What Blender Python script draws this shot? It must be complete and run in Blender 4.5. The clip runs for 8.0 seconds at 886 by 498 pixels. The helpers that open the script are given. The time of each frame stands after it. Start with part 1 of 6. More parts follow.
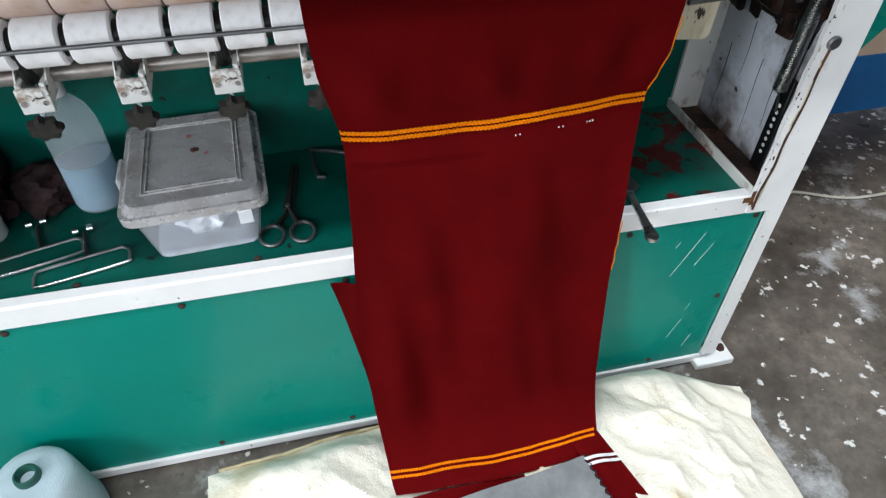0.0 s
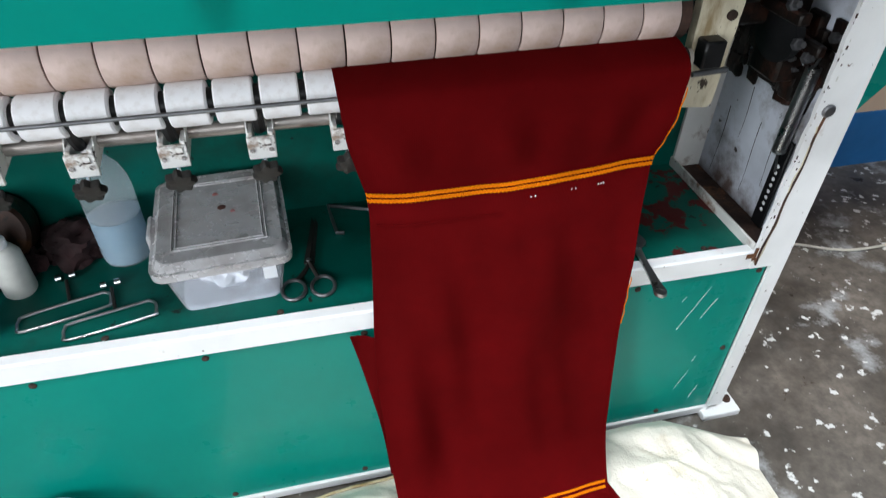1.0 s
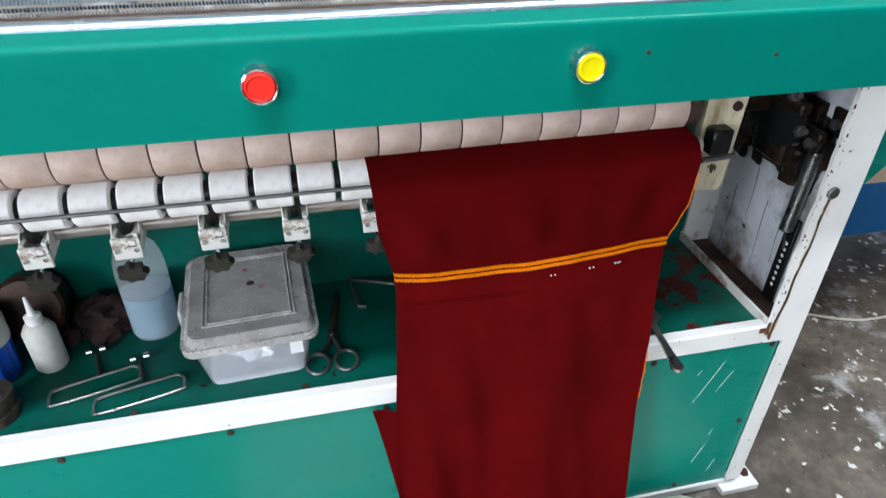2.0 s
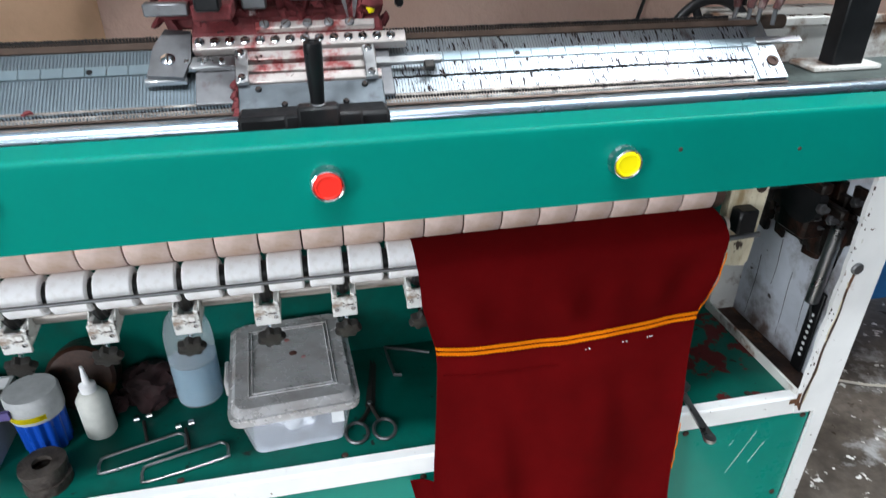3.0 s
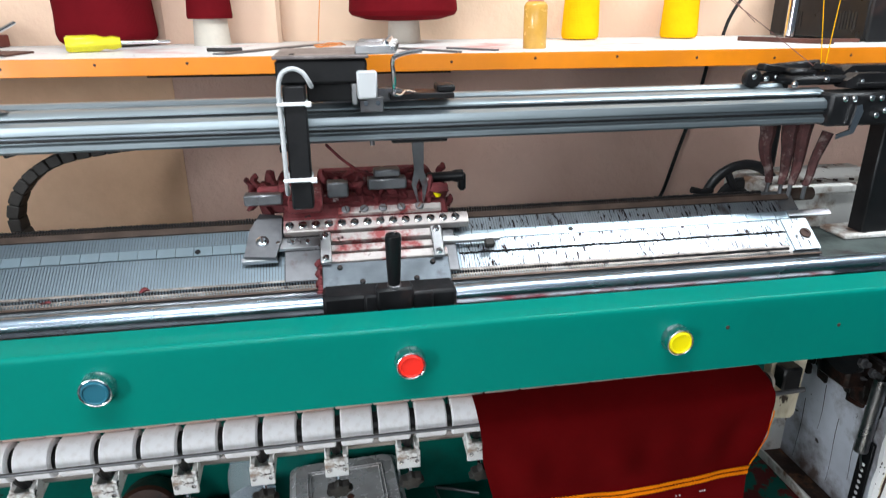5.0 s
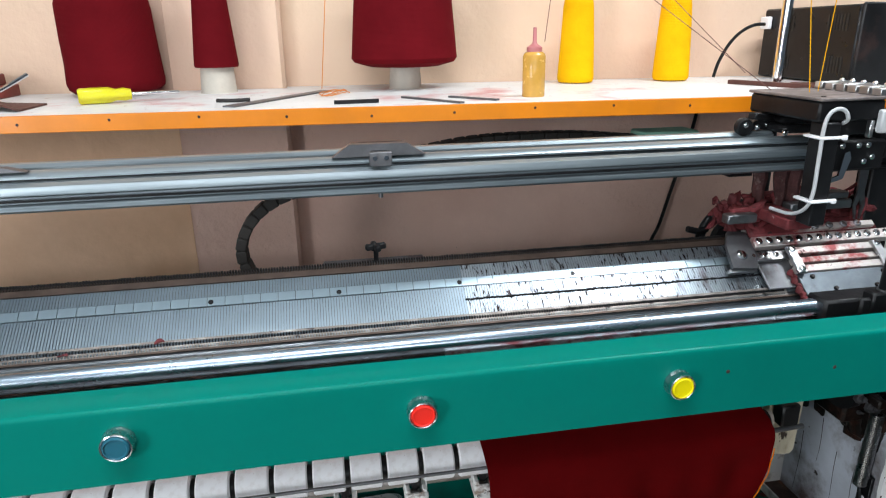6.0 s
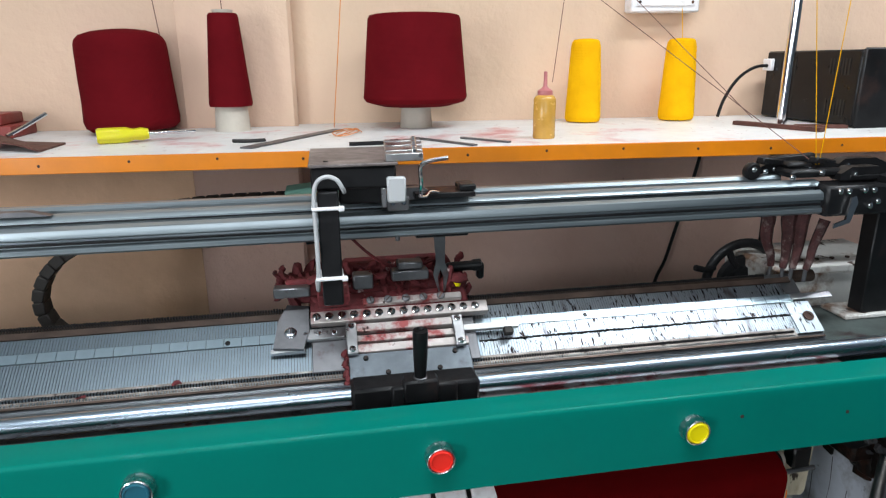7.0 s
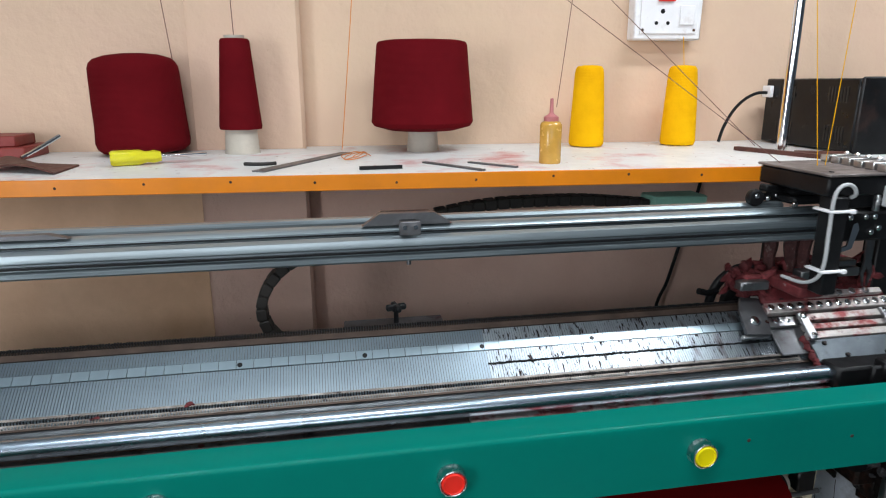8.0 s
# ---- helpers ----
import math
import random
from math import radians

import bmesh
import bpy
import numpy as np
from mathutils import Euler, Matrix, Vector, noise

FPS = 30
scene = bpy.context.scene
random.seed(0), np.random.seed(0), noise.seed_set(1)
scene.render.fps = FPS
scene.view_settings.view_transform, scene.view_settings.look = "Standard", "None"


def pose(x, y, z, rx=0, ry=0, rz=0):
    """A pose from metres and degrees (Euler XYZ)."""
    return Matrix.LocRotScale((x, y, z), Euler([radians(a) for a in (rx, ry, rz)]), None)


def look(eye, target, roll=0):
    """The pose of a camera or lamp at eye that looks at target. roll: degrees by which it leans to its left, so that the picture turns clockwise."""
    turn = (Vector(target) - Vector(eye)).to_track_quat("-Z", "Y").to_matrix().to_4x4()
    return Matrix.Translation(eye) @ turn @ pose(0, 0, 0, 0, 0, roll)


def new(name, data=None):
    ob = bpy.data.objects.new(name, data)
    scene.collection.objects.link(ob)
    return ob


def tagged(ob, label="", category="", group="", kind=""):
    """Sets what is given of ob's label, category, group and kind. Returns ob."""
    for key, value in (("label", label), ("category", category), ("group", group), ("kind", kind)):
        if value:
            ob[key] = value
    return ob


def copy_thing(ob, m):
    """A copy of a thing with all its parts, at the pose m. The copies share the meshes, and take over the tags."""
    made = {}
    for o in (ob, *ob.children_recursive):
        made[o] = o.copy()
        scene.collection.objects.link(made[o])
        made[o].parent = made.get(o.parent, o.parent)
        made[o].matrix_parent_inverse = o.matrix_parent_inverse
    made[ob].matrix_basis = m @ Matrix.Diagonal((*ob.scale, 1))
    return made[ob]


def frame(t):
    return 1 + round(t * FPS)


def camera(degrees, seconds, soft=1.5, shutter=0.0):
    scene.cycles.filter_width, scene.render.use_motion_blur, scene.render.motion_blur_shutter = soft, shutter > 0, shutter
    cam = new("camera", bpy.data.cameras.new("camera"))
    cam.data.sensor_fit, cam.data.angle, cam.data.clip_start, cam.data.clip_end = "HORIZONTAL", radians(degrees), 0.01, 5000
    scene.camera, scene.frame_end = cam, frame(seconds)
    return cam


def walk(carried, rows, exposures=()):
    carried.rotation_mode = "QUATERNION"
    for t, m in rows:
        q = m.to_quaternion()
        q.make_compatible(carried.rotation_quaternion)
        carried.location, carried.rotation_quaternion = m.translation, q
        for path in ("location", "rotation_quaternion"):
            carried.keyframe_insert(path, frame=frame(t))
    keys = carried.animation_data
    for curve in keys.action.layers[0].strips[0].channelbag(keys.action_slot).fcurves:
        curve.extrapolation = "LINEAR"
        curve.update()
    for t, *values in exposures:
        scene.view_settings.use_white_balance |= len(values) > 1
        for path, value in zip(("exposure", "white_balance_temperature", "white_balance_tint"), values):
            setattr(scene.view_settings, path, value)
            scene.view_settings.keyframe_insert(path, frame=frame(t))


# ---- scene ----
import itertools

cam = camera(68.9, 8.0, soft=1.1, shutter=0.5)
PATH = [
    (0, pose(0.0957, -0.5286, 1.1190, 46.336, -0.543, -13.124)),
    (0.5, pose(0.0798, -0.5336, 1.1357, 48.127, -0.464, -13.439)),
    (1, pose(0.0633, -0.5381, 1.1547, 50.307, -0.838, -13.200)),
    (1.5, pose(0.0500, -0.5421, 1.1724, 53.180, -0.917, -13.065)),
    (3, pose(-0.0061, -0.5584, 1.2425, 60.516, -0.129, -11.727)),
    (3.5, pose(-0.0219, -0.5703, 1.2703, 63.011, 0.257, -10.904)),
    (4, pose(-0.0321, -0.5767, 1.2952, 65.168, 0.160, -11.262)),
    (4.5, pose(-0.0439, -0.5833, 1.3192, 67.598, 0.209, -10.941)),
    (5, pose(-0.0593, -0.5822, 1.3467, 69.543, 0.456, -9.425)),
    (6.5, pose(-0.0878, -0.5951, 1.3987, 72.545, 0.876, -10.566)),
    (7, pose(-0.1006, -0.5914, 1.4112, 73.791, 0.540, -10.273)),
    (7.5, pose(-0.1098, -0.5977, 1.4208, 74.583, 0.412, -9.983)),
    (8, pose(-0.1204, -0.5999, 1.4228, 75.382, 0.149, -10.464)),
]
walk(cam, PATH, [(0, 0.16), (1.5, 0.34), (3.5, 0.31), (5.0, 0.12), (6.5, -0.31), (7.0, -0.43), (8.0, -0.60)])

# ---- light ----
world = bpy.data.worlds.new("world")
world.use_nodes = True
scene.world = world
sky = world.node_tree.nodes.new("ShaderNodeTexSky")
sky.sky_type, sky.sun_disc, sky.sun_elevation, sky.sun_rotation = "NISHITA", False, radians(40), radians(120)
world.node_tree.links.new(sky.outputs[0], world.node_tree.nodes["Background"].inputs[0])
world.node_tree.nodes["Background"].inputs[1].default_value = 0.1


def area_lamp(name, eye, target, w, h, watts, colour):
    data = bpy.data.lights.new(name, "AREA")
    data.shape, data.size, data.size_y, data.energy, data.color = "RECTANGLE", w, h, watts, colour
    ob = new(name, data)
    ob.matrix_world = look(eye, target)
    return ob


area_lamp("window_light", (-2.32, -1.75, 1.45), (0.0, 0.3, 0.8), 0.9, 1.2, 92, (0.91, 0.96, 1.0))
# added frontal fill with no visible source, brightens rollers and the wall under the shelf
area_lamp("door_light", (-0.3, -3.12, 1.85), (-0.2, 0.5, 1.0), 2.0, 1.4, 42, (0.90, 0.95, 1.0))
TUBES = ((1.15, -0.02), (-0.35, -0.68))
for (lx, ly), watts in zip(TUBES, (35, 37)):
    area_lamp("tube_light", (lx, ly, 2.62), (lx, ly, 0.0), 1.2, 0.12, watts, (0.88, 0.95, 1.0))

# ---- materials ----


def mat(name, colour, rough=0.5, metal=0.0, vary=0.12, scale=12.0, bump=0.0, bump_scale=80.0, coat=0.0, trans=0.0,
        stain=None, stain_scale=6.0, stain_cut=0.62, stain_soft=0.06, stain2=None, stain2_scale=20.0, stain2_cut=0.7, rough_vary=0.12, sheen=0.0, ior=1.45, spec=0.5, stretch=None, bump_dist=0.002):
    m = bpy.data.materials.new(name)
    m.use_nodes = True
    nt = m.node_tree
    n, l = nt.nodes, nt.links
    b = n["Principled BSDF"]
    co = n.new("ShaderNodeTexCoord")
    place = co.outputs["Object"]
    if stretch:
        sc = n.new("ShaderNodeVectorMath")
        sc.operation = "MULTIPLY"
        sc.inputs[1].default_value = stretch
        l.new(place, sc.inputs[0])
        place = sc.outputs["Vector"]

    def noise_tex(s, detail=6.0, r=0.6):
        t = n.new("ShaderNodeTexNoise")
        t.inputs["Scale"].default_value, t.inputs["Detail"].default_value, t.inputs["Roughness"].default_value = s, detail, r
        l.new(place, t.inputs["Vector"])
        return t.outputs["Fac"]

    def mix(fac, a, c):
        x = n.new("ShaderNodeMix")
        x.data_type = "RGBA"
        for sock, v in ((x.inputs["Factor"], fac), (x.inputs["A"], a), (x.inputs["B"], c)):
            if isinstance(v, bpy.types.NodeSocket):
                l.new(v, sock)
            else:
                sock.default_value = v if isinstance(v, float) else (*v, 1)
        return x.outputs["Result"]

    def step(fac, lo, hi, a=0.0, c=1.0):
        x = n.new("ShaderNodeMapRange")
        l.new(fac, x.inputs["Value"])
        for k, v in (("From Min", lo), ("From Max", hi), ("To Min", a), ("To Max", c)):
            x.inputs[k].default_value = v
        return x.outputs["Result"]

    big, fine = noise_tex(scale), noise_tex(scale * 9.0)
    dark = tuple(c * (1 - vary * 1.6) for c in colour)
    light = tuple(min(1, c * (1 + vary)) for c in colour)
    col = mix(step(big, 0.3, 0.7), dark, light)
    col = mix(step(fine, 0.35, 0.75, 0.0, vary * 1.5), col, dark)
    if stain:
        col = mix(step(noise_tex(stain_scale, 8.0, 0.65), stain_cut - stain_soft, stain_cut + stain_soft), col, stain)
    if stain2:
        col = mix(step(noise_tex(stain2_scale, 4.0, 0.55), stain2_cut - 0.02, stain2_cut + 0.02), col, stain2)
    l.new(col, b.inputs["Base Color"])
    l.new(step(noise_tex(scale * 2.3), 0.3, 0.7, max(0.02, rough - rough_vary), min(1, rough + rough_vary)), b.inputs["Roughness"])
    b.inputs["Metallic"].default_value, b.inputs["Coat Weight"].default_value = metal, coat
    b.inputs["Transmission Weight"].default_value, b.inputs["IOR"].default_value = trans, ior
    b.inputs["Sheen Weight"].default_value, b.inputs["Specular IOR Level"].default_value = sheen, spec
    if bump:
        bp = n.new("ShaderNodeBump")
        bp.inputs["Strength"].default_value, bp.inputs["Distance"].default_value = bump, bump_dist
        l.new(noise_tex(bump_scale, 5.0), bp.inputs["Height"])
        l.new(bp.outputs[0], b.inputs["Normal"])
    return m


def knit(name, colour, pitch, sheen=0.0, axis="X", depth=0.5):
    """Yarn with fine ribs of the given pitch along one axis, and rows across it."""
    m = mat(name, colour, 0.85, vary=0.12, scale=9, sheen=sheen, rough_vary=0.05)
    n, l = m.node_tree.nodes, m.node_tree.links
    co = n.new("ShaderNodeTexCoord")
    hs = []
    for ax, p in ((axis, pitch), ("Z" if axis == "X" else "X", pitch * 0.8)):
        w = n.new("ShaderNodeTexWave")
        w.bands_direction = ax
        w.inputs["Scale"].default_value = 0.314 / p
        w.inputs["Distortion"].default_value = 0.4
        l.new(co.outputs["Object"], w.inputs["Vector"])
        hs.append(w.outputs["Fac"])
    n["Principled BSDF"].inputs["Specular IOR Level"].default_value = 0.03
    add = n.new("ShaderNodeMath")
    l.new(hs[0], add.inputs[0]), l.new(hs[1], add.inputs[1])
    bp = n.new("ShaderNodeBump")
    bp.inputs["Strength"].default_value, bp.inputs["Distance"].default_value = depth, 0.0006
    l.new(add.outputs[0], bp.inputs["Height"])
    l.new(bp.outputs[0], n["Principled BSDF"].inputs["Normal"])
    return m


GREEN = (0.0, 0.172, 0.135)
M_GREEN = mat("green_paint", GREEN, 0.40, vary=0.06, scale=4, bump=0.04, bump_scale=150, coat=0.10, stain=(0.0, 0.165, 0.125), stain_scale=3, stain_cut=0.6, stain_soft=0.15, stain2=(0.0, 0.12, 0.09), stain2_scale=40, stain2_cut=0.76, rough_vary=0.05, spec=0.08)
M_GREEN_PANEL = mat("green_panel_paint", (0.0, 0.215, 0.170), 0.34, vary=0.06, scale=3, bump=0.04, bump_scale=120, coat=0.10, stain=(0.0, 0.245, 0.190), stain_scale=2.2, stain_cut=0.62, stain_soft=0.2, stain2=(0.05, 0.25, 0.19), stain2_scale=60, stain2_cut=0.82, spec=0.2)
# base green darkened to carry the shade inside the cabinet; the stains are marks
M_GREEN_SHADED = mat("shaded_green_paint", (0.0, 0.088, 0.067), 0.42, vary=0.14, scale=7, bump=0.1, bump_scale=90, stain=(0.006, 0.05, 0.038), stain_scale=9, stain_cut=0.60, stain_soft=0.1, stain2=(0.012, 0.014, 0.011), stain2_scale=42, stain2_cut=0.69, spec=0.25)
M_GREEN_CHIP = mat("chipped_green_paint", (0.0, 0.105, 0.078), 0.4, vary=0.14, scale=7, bump=0.15, bump_scale=60, spec=0.25, stain=(0.095, 0.008, 0.008), stain_scale=12, stain_cut=0.545, stain_soft=0.012, stain2=(0.02, 0.012, 0.01), stain2_scale=45, stain2_cut=0.68)
M_WHITE = mat("white_enamel", (0.82, 0.82, 0.82), 0.42, vary=0.05, scale=8, bump=0.12, bump_scale=60, stain=(0.42, 0.35, 0.29), stain_scale=16, stain_cut=0.70, stain_soft=0.06, stain2=(0.10, 0.05, 0.03), stain2_scale=75, stain2_cut=0.72)
M_WHITE_RUST = mat("rusty_white_enamel", (0.66, 0.65, 0.62), 0.5, vary=0.08, scale=8, bump=0.25, bump_scale=50, stain=(0.19, 0.11, 0.07), stain_scale=12, stain_cut=0.58, stain_soft=0.06, stain2=(0.05, 0.025, 0.018), stain2_scale=26, stain2_cut=0.64)
M_GREY_WALL = mat("dirty_grey_sheet", (0.58, 0.61, 0.68), 0.55, vary=0.14, scale=6, bump=0.1, stain=(0.10, 0.07, 0.06), stain_scale=8, stain_cut=0.56, stain_soft=0.10, stain2=(0.03, 0.02, 0.018), stain2_scale=30, stain2_cut=0.70)
M_CREAM = mat("stained_cream_enamel", (0.62, 0.56, 0.42), 0.5, vary=0.12, scale=10, bump=0.2, stain=(0.30, 0.22, 0.12), stain_scale=14, stain_cut=0.58, stain_soft=0.08, stain2=(0.04, 0.025, 0.018), stain2_scale=40, stain2_cut=0.66, stretch=(1.6, 1, 0.5))
M_GRIME = mat("rusty_grime", (0.055, 0.028, 0.02), 0.75, vary=0.4, scale=20, bump=0.6, bump_scale=60, stain=(0.16, 0.07, 0.035), stain_scale=16, stain_cut=0.62)
M_CLAMP = mat("grimy_white_enamel", (0.76, 0.75, 0.73), 0.45, vary=0.10, scale=14, bump=0.3, bump_scale=120, stain=(0.30, 0.22, 0.17), stain_scale=34, stain_cut=0.60, stain_soft=0.06, stain2=(0.035, 0.022, 0.018), stain2_scale=75, stain2_cut=0.63)
M_RUST = mat("orange_rust", (0.20, 0.085, 0.035), 0.8, vary=0.4, scale=60, bump=0.5, bump_scale=200, stain=(0.05, 0.02, 0.012), stain_scale=60, stain_cut=0.55, stain_soft=0.06, stain2=(0.55, 0.42, 0.30), stain2_scale=90, stain2_cut=0.62)
M_GEARGRIME = mat("brown_grey_grease", (0.075, 0.06, 0.052), 0.6, vary=0.4, scale=30, bump=0.7, bump_scale=80, bump_dist=0.004, stain=(0.02, 0.014, 0.012), stain_scale=30, stain_cut=0.55)
M_OILGRIME = mat("black_oily_grease", (0.010, 0.007, 0.006), 0.42, spec=0.3, vary=0.4, scale=24, bump=0.7, bump_scale=70, stain=(0.045, 0.018, 0.012), stain_scale=18, stain_cut=0.60)
M_PLASTIC = mat("white_plastic", (0.86, 0.85, 0.87), 0.62, vary=0.04, scale=20, bump=0.08, bump_scale=90, stain=(0.62, 0.57, 0.55), stain_scale=24, stain_cut=0.66, stain_soft=0.10, stain2=(0.45, 0.38, 0.36), stain2_scale=90, stain2_cut=0.75, spec=0.2)
M_PINK = mat("worn_pink_tape", (0.64, 0.50, 0.455), 0.75, vary=0.12, scale=14, bump=0.25, stain=(0.46, 0.33, 0.25), stain_scale=12, stain_cut=0.60, stain_soft=0.10, stain2=(0.20, 0.11, 0.07), stain2_scale=46, stain2_cut=0.70, spec=0.2)
M_BLACK = mat("black_metal", (0.010, 0.010, 0.011), 0.42, spec=0.3, vary=0.3, scale=20, stain=(0.03, 0.018, 0.016), stain_scale=14, stain_cut=0.66)
M_BLACK_PL = mat("black_plastic", (0.008, 0.008, 0.009), 0.36, spec=0.3, vary=0.2, scale=15)
M_STEEL = mat("worn_steel", (0.50, 0.50, 0.51), 0.34, metal=1.0, vary=0.16, scale=20, bump=0.08, stain=(0.12, 0.07, 0.06), stain_scale=18, stain_cut=0.70, stain_soft=0.04)
M_DULL = mat("dull_steel", (0.20, 0.20, 0.21), 0.46, metal=0.9, vary=0.2, scale=18, bump=0.1, stain=(0.10, 0.03, 0.03), stain_scale=15, stain_cut=0.66, stain_soft=0.07)
M_TUBESTEEL = mat("brownish_steel_tube", (0.34, 0.31, 0.29), 0.42, metal=0.7, vary=0.2, scale=22, bump=0.15, stain=(0.12, 0.075, 0.06), stain_scale=24, stain_cut=0.58, stain_soft=0.08, stretch=(0.4, 1, 1))
M_BEZEL = mat("button_bezel_steel", (0.60, 0.62, 0.64), 0.24, metal=1.0, vary=0.1, scale=40)
M_CHROME = mat("chrome", (0.82, 0.83, 0.85), 0.10, metal=1.0, vary=0.04, scale=20, rough_vary=0.05)
M_RAILCHROME = mat("polished_rail", (0.56, 0.67, 0.78), 0.27, metal=1.0, vary=0.10, scale=8, rough_vary=0.05, stain=(0.30, 0.29, 0.29), stain_scale=20, stain_cut=0.68, stretch=(0.3, 1, 1))
M_FEEDER = mat("lint_brown_feeder", (0.075, 0.025, 0.024), 0.8, vary=0.4, scale=60, bump=0.7, bump_scale=120, stain=(0.20, 0.15, 0.14), stain_scale=50, stain_cut=0.62)
M_TOPPLATE = mat("brown_grey_dusty_plate", (0.16, 0.135, 0.13), 0.5, metal=0.3, vary=0.2, scale=20, stain=(0.30, 0.26, 0.25), stain_scale=16, stain_cut=0.60, stain_soft=0.1)
M_APRON = mat("blue_grey_oiled_steel", (0.15, 0.17, 0.19), 0.40, metal=0.8, vary=0.2, scale=16, bump=0.1, stain=(0.05, 0.045, 0.045), stain_scale=14, stain_cut=0.60, stain_soft=0.08)
M_GREYTUBE = mat("pale_grey_tube", (0.50, 0.51, 0.52), 0.4, vary=0.05)
M_ALU = mat("aluminium", (0.37, 0.43, 0.46), 0.38, metal=0.8, vary=0.10, scale=40, rough_vary=0.04, bump=0.06, bump_scale=200, stretch=(0.03, 1, 1), stain=(0.17, 0.205, 0.225), stain_scale=60, stain_cut=0.53, stain_soft=0.10)
M_RIB = mat("needle_steel", (0.27, 0.33, 0.375), 0.36, metal=1.0, rough_vary=0.03, vary=0.05, scale=25, stain=(0.16, 0.12, 0.11), stain_scale=40, stain_cut=0.74)
# lighter base paints in part of the lamp's reflection; the dark speckles are marks
M_RIB_LIT = mat("lit_speckled_needle_steel", (0.39, 0.44, 0.48), 0.42, metal=1.0, rough_vary=0.04, vary=0.08, scale=25, stain=(0.16, 0.14, 0.14), stain_scale=26, stain_cut=0.62, stain_soft=0.06, stain2=(0.02, 0.012, 0.012), stain2_scale=150, stain2_cut=0.60, stretch=(2.0, 0.45, 0.45))
M_BEDDARK = mat("dark_bed_steel", (0.15, 0.16, 0.17), 0.4, metal=0.8, vary=0.2, scale=20)
M_GUTTER = mat("oily_dark_gutter", (0.06, 0.06, 0.065), 0.35, metal=0.6, vary=0.3, scale=15, stain=(0.22, 0.21, 0.20), stain_scale=30, stain_cut=0.66)
M_LEDGE = mat("grimy_grey_ledge", (0.12, 0.105, 0.10), 0.5, metal=0.3, vary=0.3, scale=20, bump=0.3, stain=(0.02, 0.012, 0.01), stain_scale=18, stain_cut=0.60, stain_soft=0.04, stain2=(0.14, 0.02, 0.015), stain2_scale=40, stain2_cut=0.70)
M_SCALE = mat("scale_strip", (0.40, 0.50, 0.56), 0.28, metal=0.9, rough_vary=0.02, vary=0.05, scale=10, stain=(0.30, 0.30, 0.30), stain_scale=20, stain_cut=0.72)
M_RUSTTOP = mat("brown_tarnished_steel", (0.085, 0.058, 0.046), 0.5, metal=0.6, vary=0.25, scale=25, bump=0.2)
M_TOOTHBED = mat("brown_grey_needle_strip", (0.27, 0.235, 0.21), 0.5, metal=0.5, vary=0.3, scale=30, bump=0.2, stain=(0.40, 0.38, 0.36), stain_scale=30, stain_cut=0.6, stain_soft=0.08, stain2=(0.03, 0.02, 0.02), stain2_scale=70, stain2_cut=0.66)
M_LINT = mat("red_lint_covered_metal", (0.13, 0.018, 0.021), 0.8, vary=0.35, scale=35, bump=0.6, bump_scale=120, stain=(0.42, 0.34, 0.33), stain_scale=24, stain_cut=0.66, stain_soft=0.03, stain2=(0.03, 0.012, 0.012), stain2_scale=60, stain2_cut=0.66)
M_LINTLIGHT = mat("lint_dusted_steel", (0.50, 0.45, 0.43), 0.40, metal=0.6, vary=0.15, scale=30, bump=0.3, bump_scale=100, stain=(0.27, 0.06, 0.06), stain_scale=26, stain_cut=0.54, stain_soft=0.06, stain2=(0.04, 0.02, 0.02), stain2_scale=60, stain2_cut=0.69)
M_MAROON = knit("maroon_knit", (0.098, 0.0020, 0.0028), 0.0022, depth=0.16)
M_MAROON_YARN = knit("maroon_yarn", (0.125, 0.006, 0.0095), 0.0020, axis="Z", depth=0.45)
M_ORANGE_KNIT = knit("orange_knit", (0.92, 0.225, 0.004), 0.0028, axis="X", depth=1.0)
M_YELLOW_YARN = knit("yellow_yarn", (1.0, 0.49, 0.006), 0.0030, axis="Z", depth=0.5)
M_PALE_YARN = knit("pale_blue_yarn", (0.50, 0.60, 0.66), 0.0022, axis="Z", depth=0.35)
M_WHITE_KNIT = knit("white_knit", (0.75, 0.72, 0.72), 0.0028)
M_GREY_KNIT = mat("grey_felt", (0.20, 0.21, 0.215), 0.9, vary=0.2, scale=18, bump=0.4, bump_scale=160)
M_CARD = mat("cardboard_core", (0.52, 0.47, 0.40), 0.7, vary=0.1, scale=20, stain=(0.40, 0.20, 0.18), stain_scale=20, stain_cut=0.70)
M_WALL = mat("peach_wall_plaster", (0.71, 0.515, 0.365), 0.75, vary=0.07, scale=2.2, bump=0.8, bump_scale=22, bump_dist=0.005, stain=(0.68, 0.465, 0.35), stain_scale=1.6, stain_cut=0.55, stain_soft=0.15, stain2=(0.42, 0.25, 0.18), stain2_scale=60, stain2_cut=0.76)
# pinker lower plaster, raised in tone to replace light lacking under the shelf
M_WALL_PINK = mat("lightened_pinkish_plaster", (0.87, 0.595, 0.49), 0.75, vary=0.07, scale=2.2, bump=1.0, bump_scale=34, bump_dist=0.006, stain=(0.80, 0.52, 0.42), stain_scale=2.6, stain_cut=0.55, stain_soft=0.12, stain2=(0.42, 0.25, 0.18), stain2_scale=60, stain2_cut=0.76)
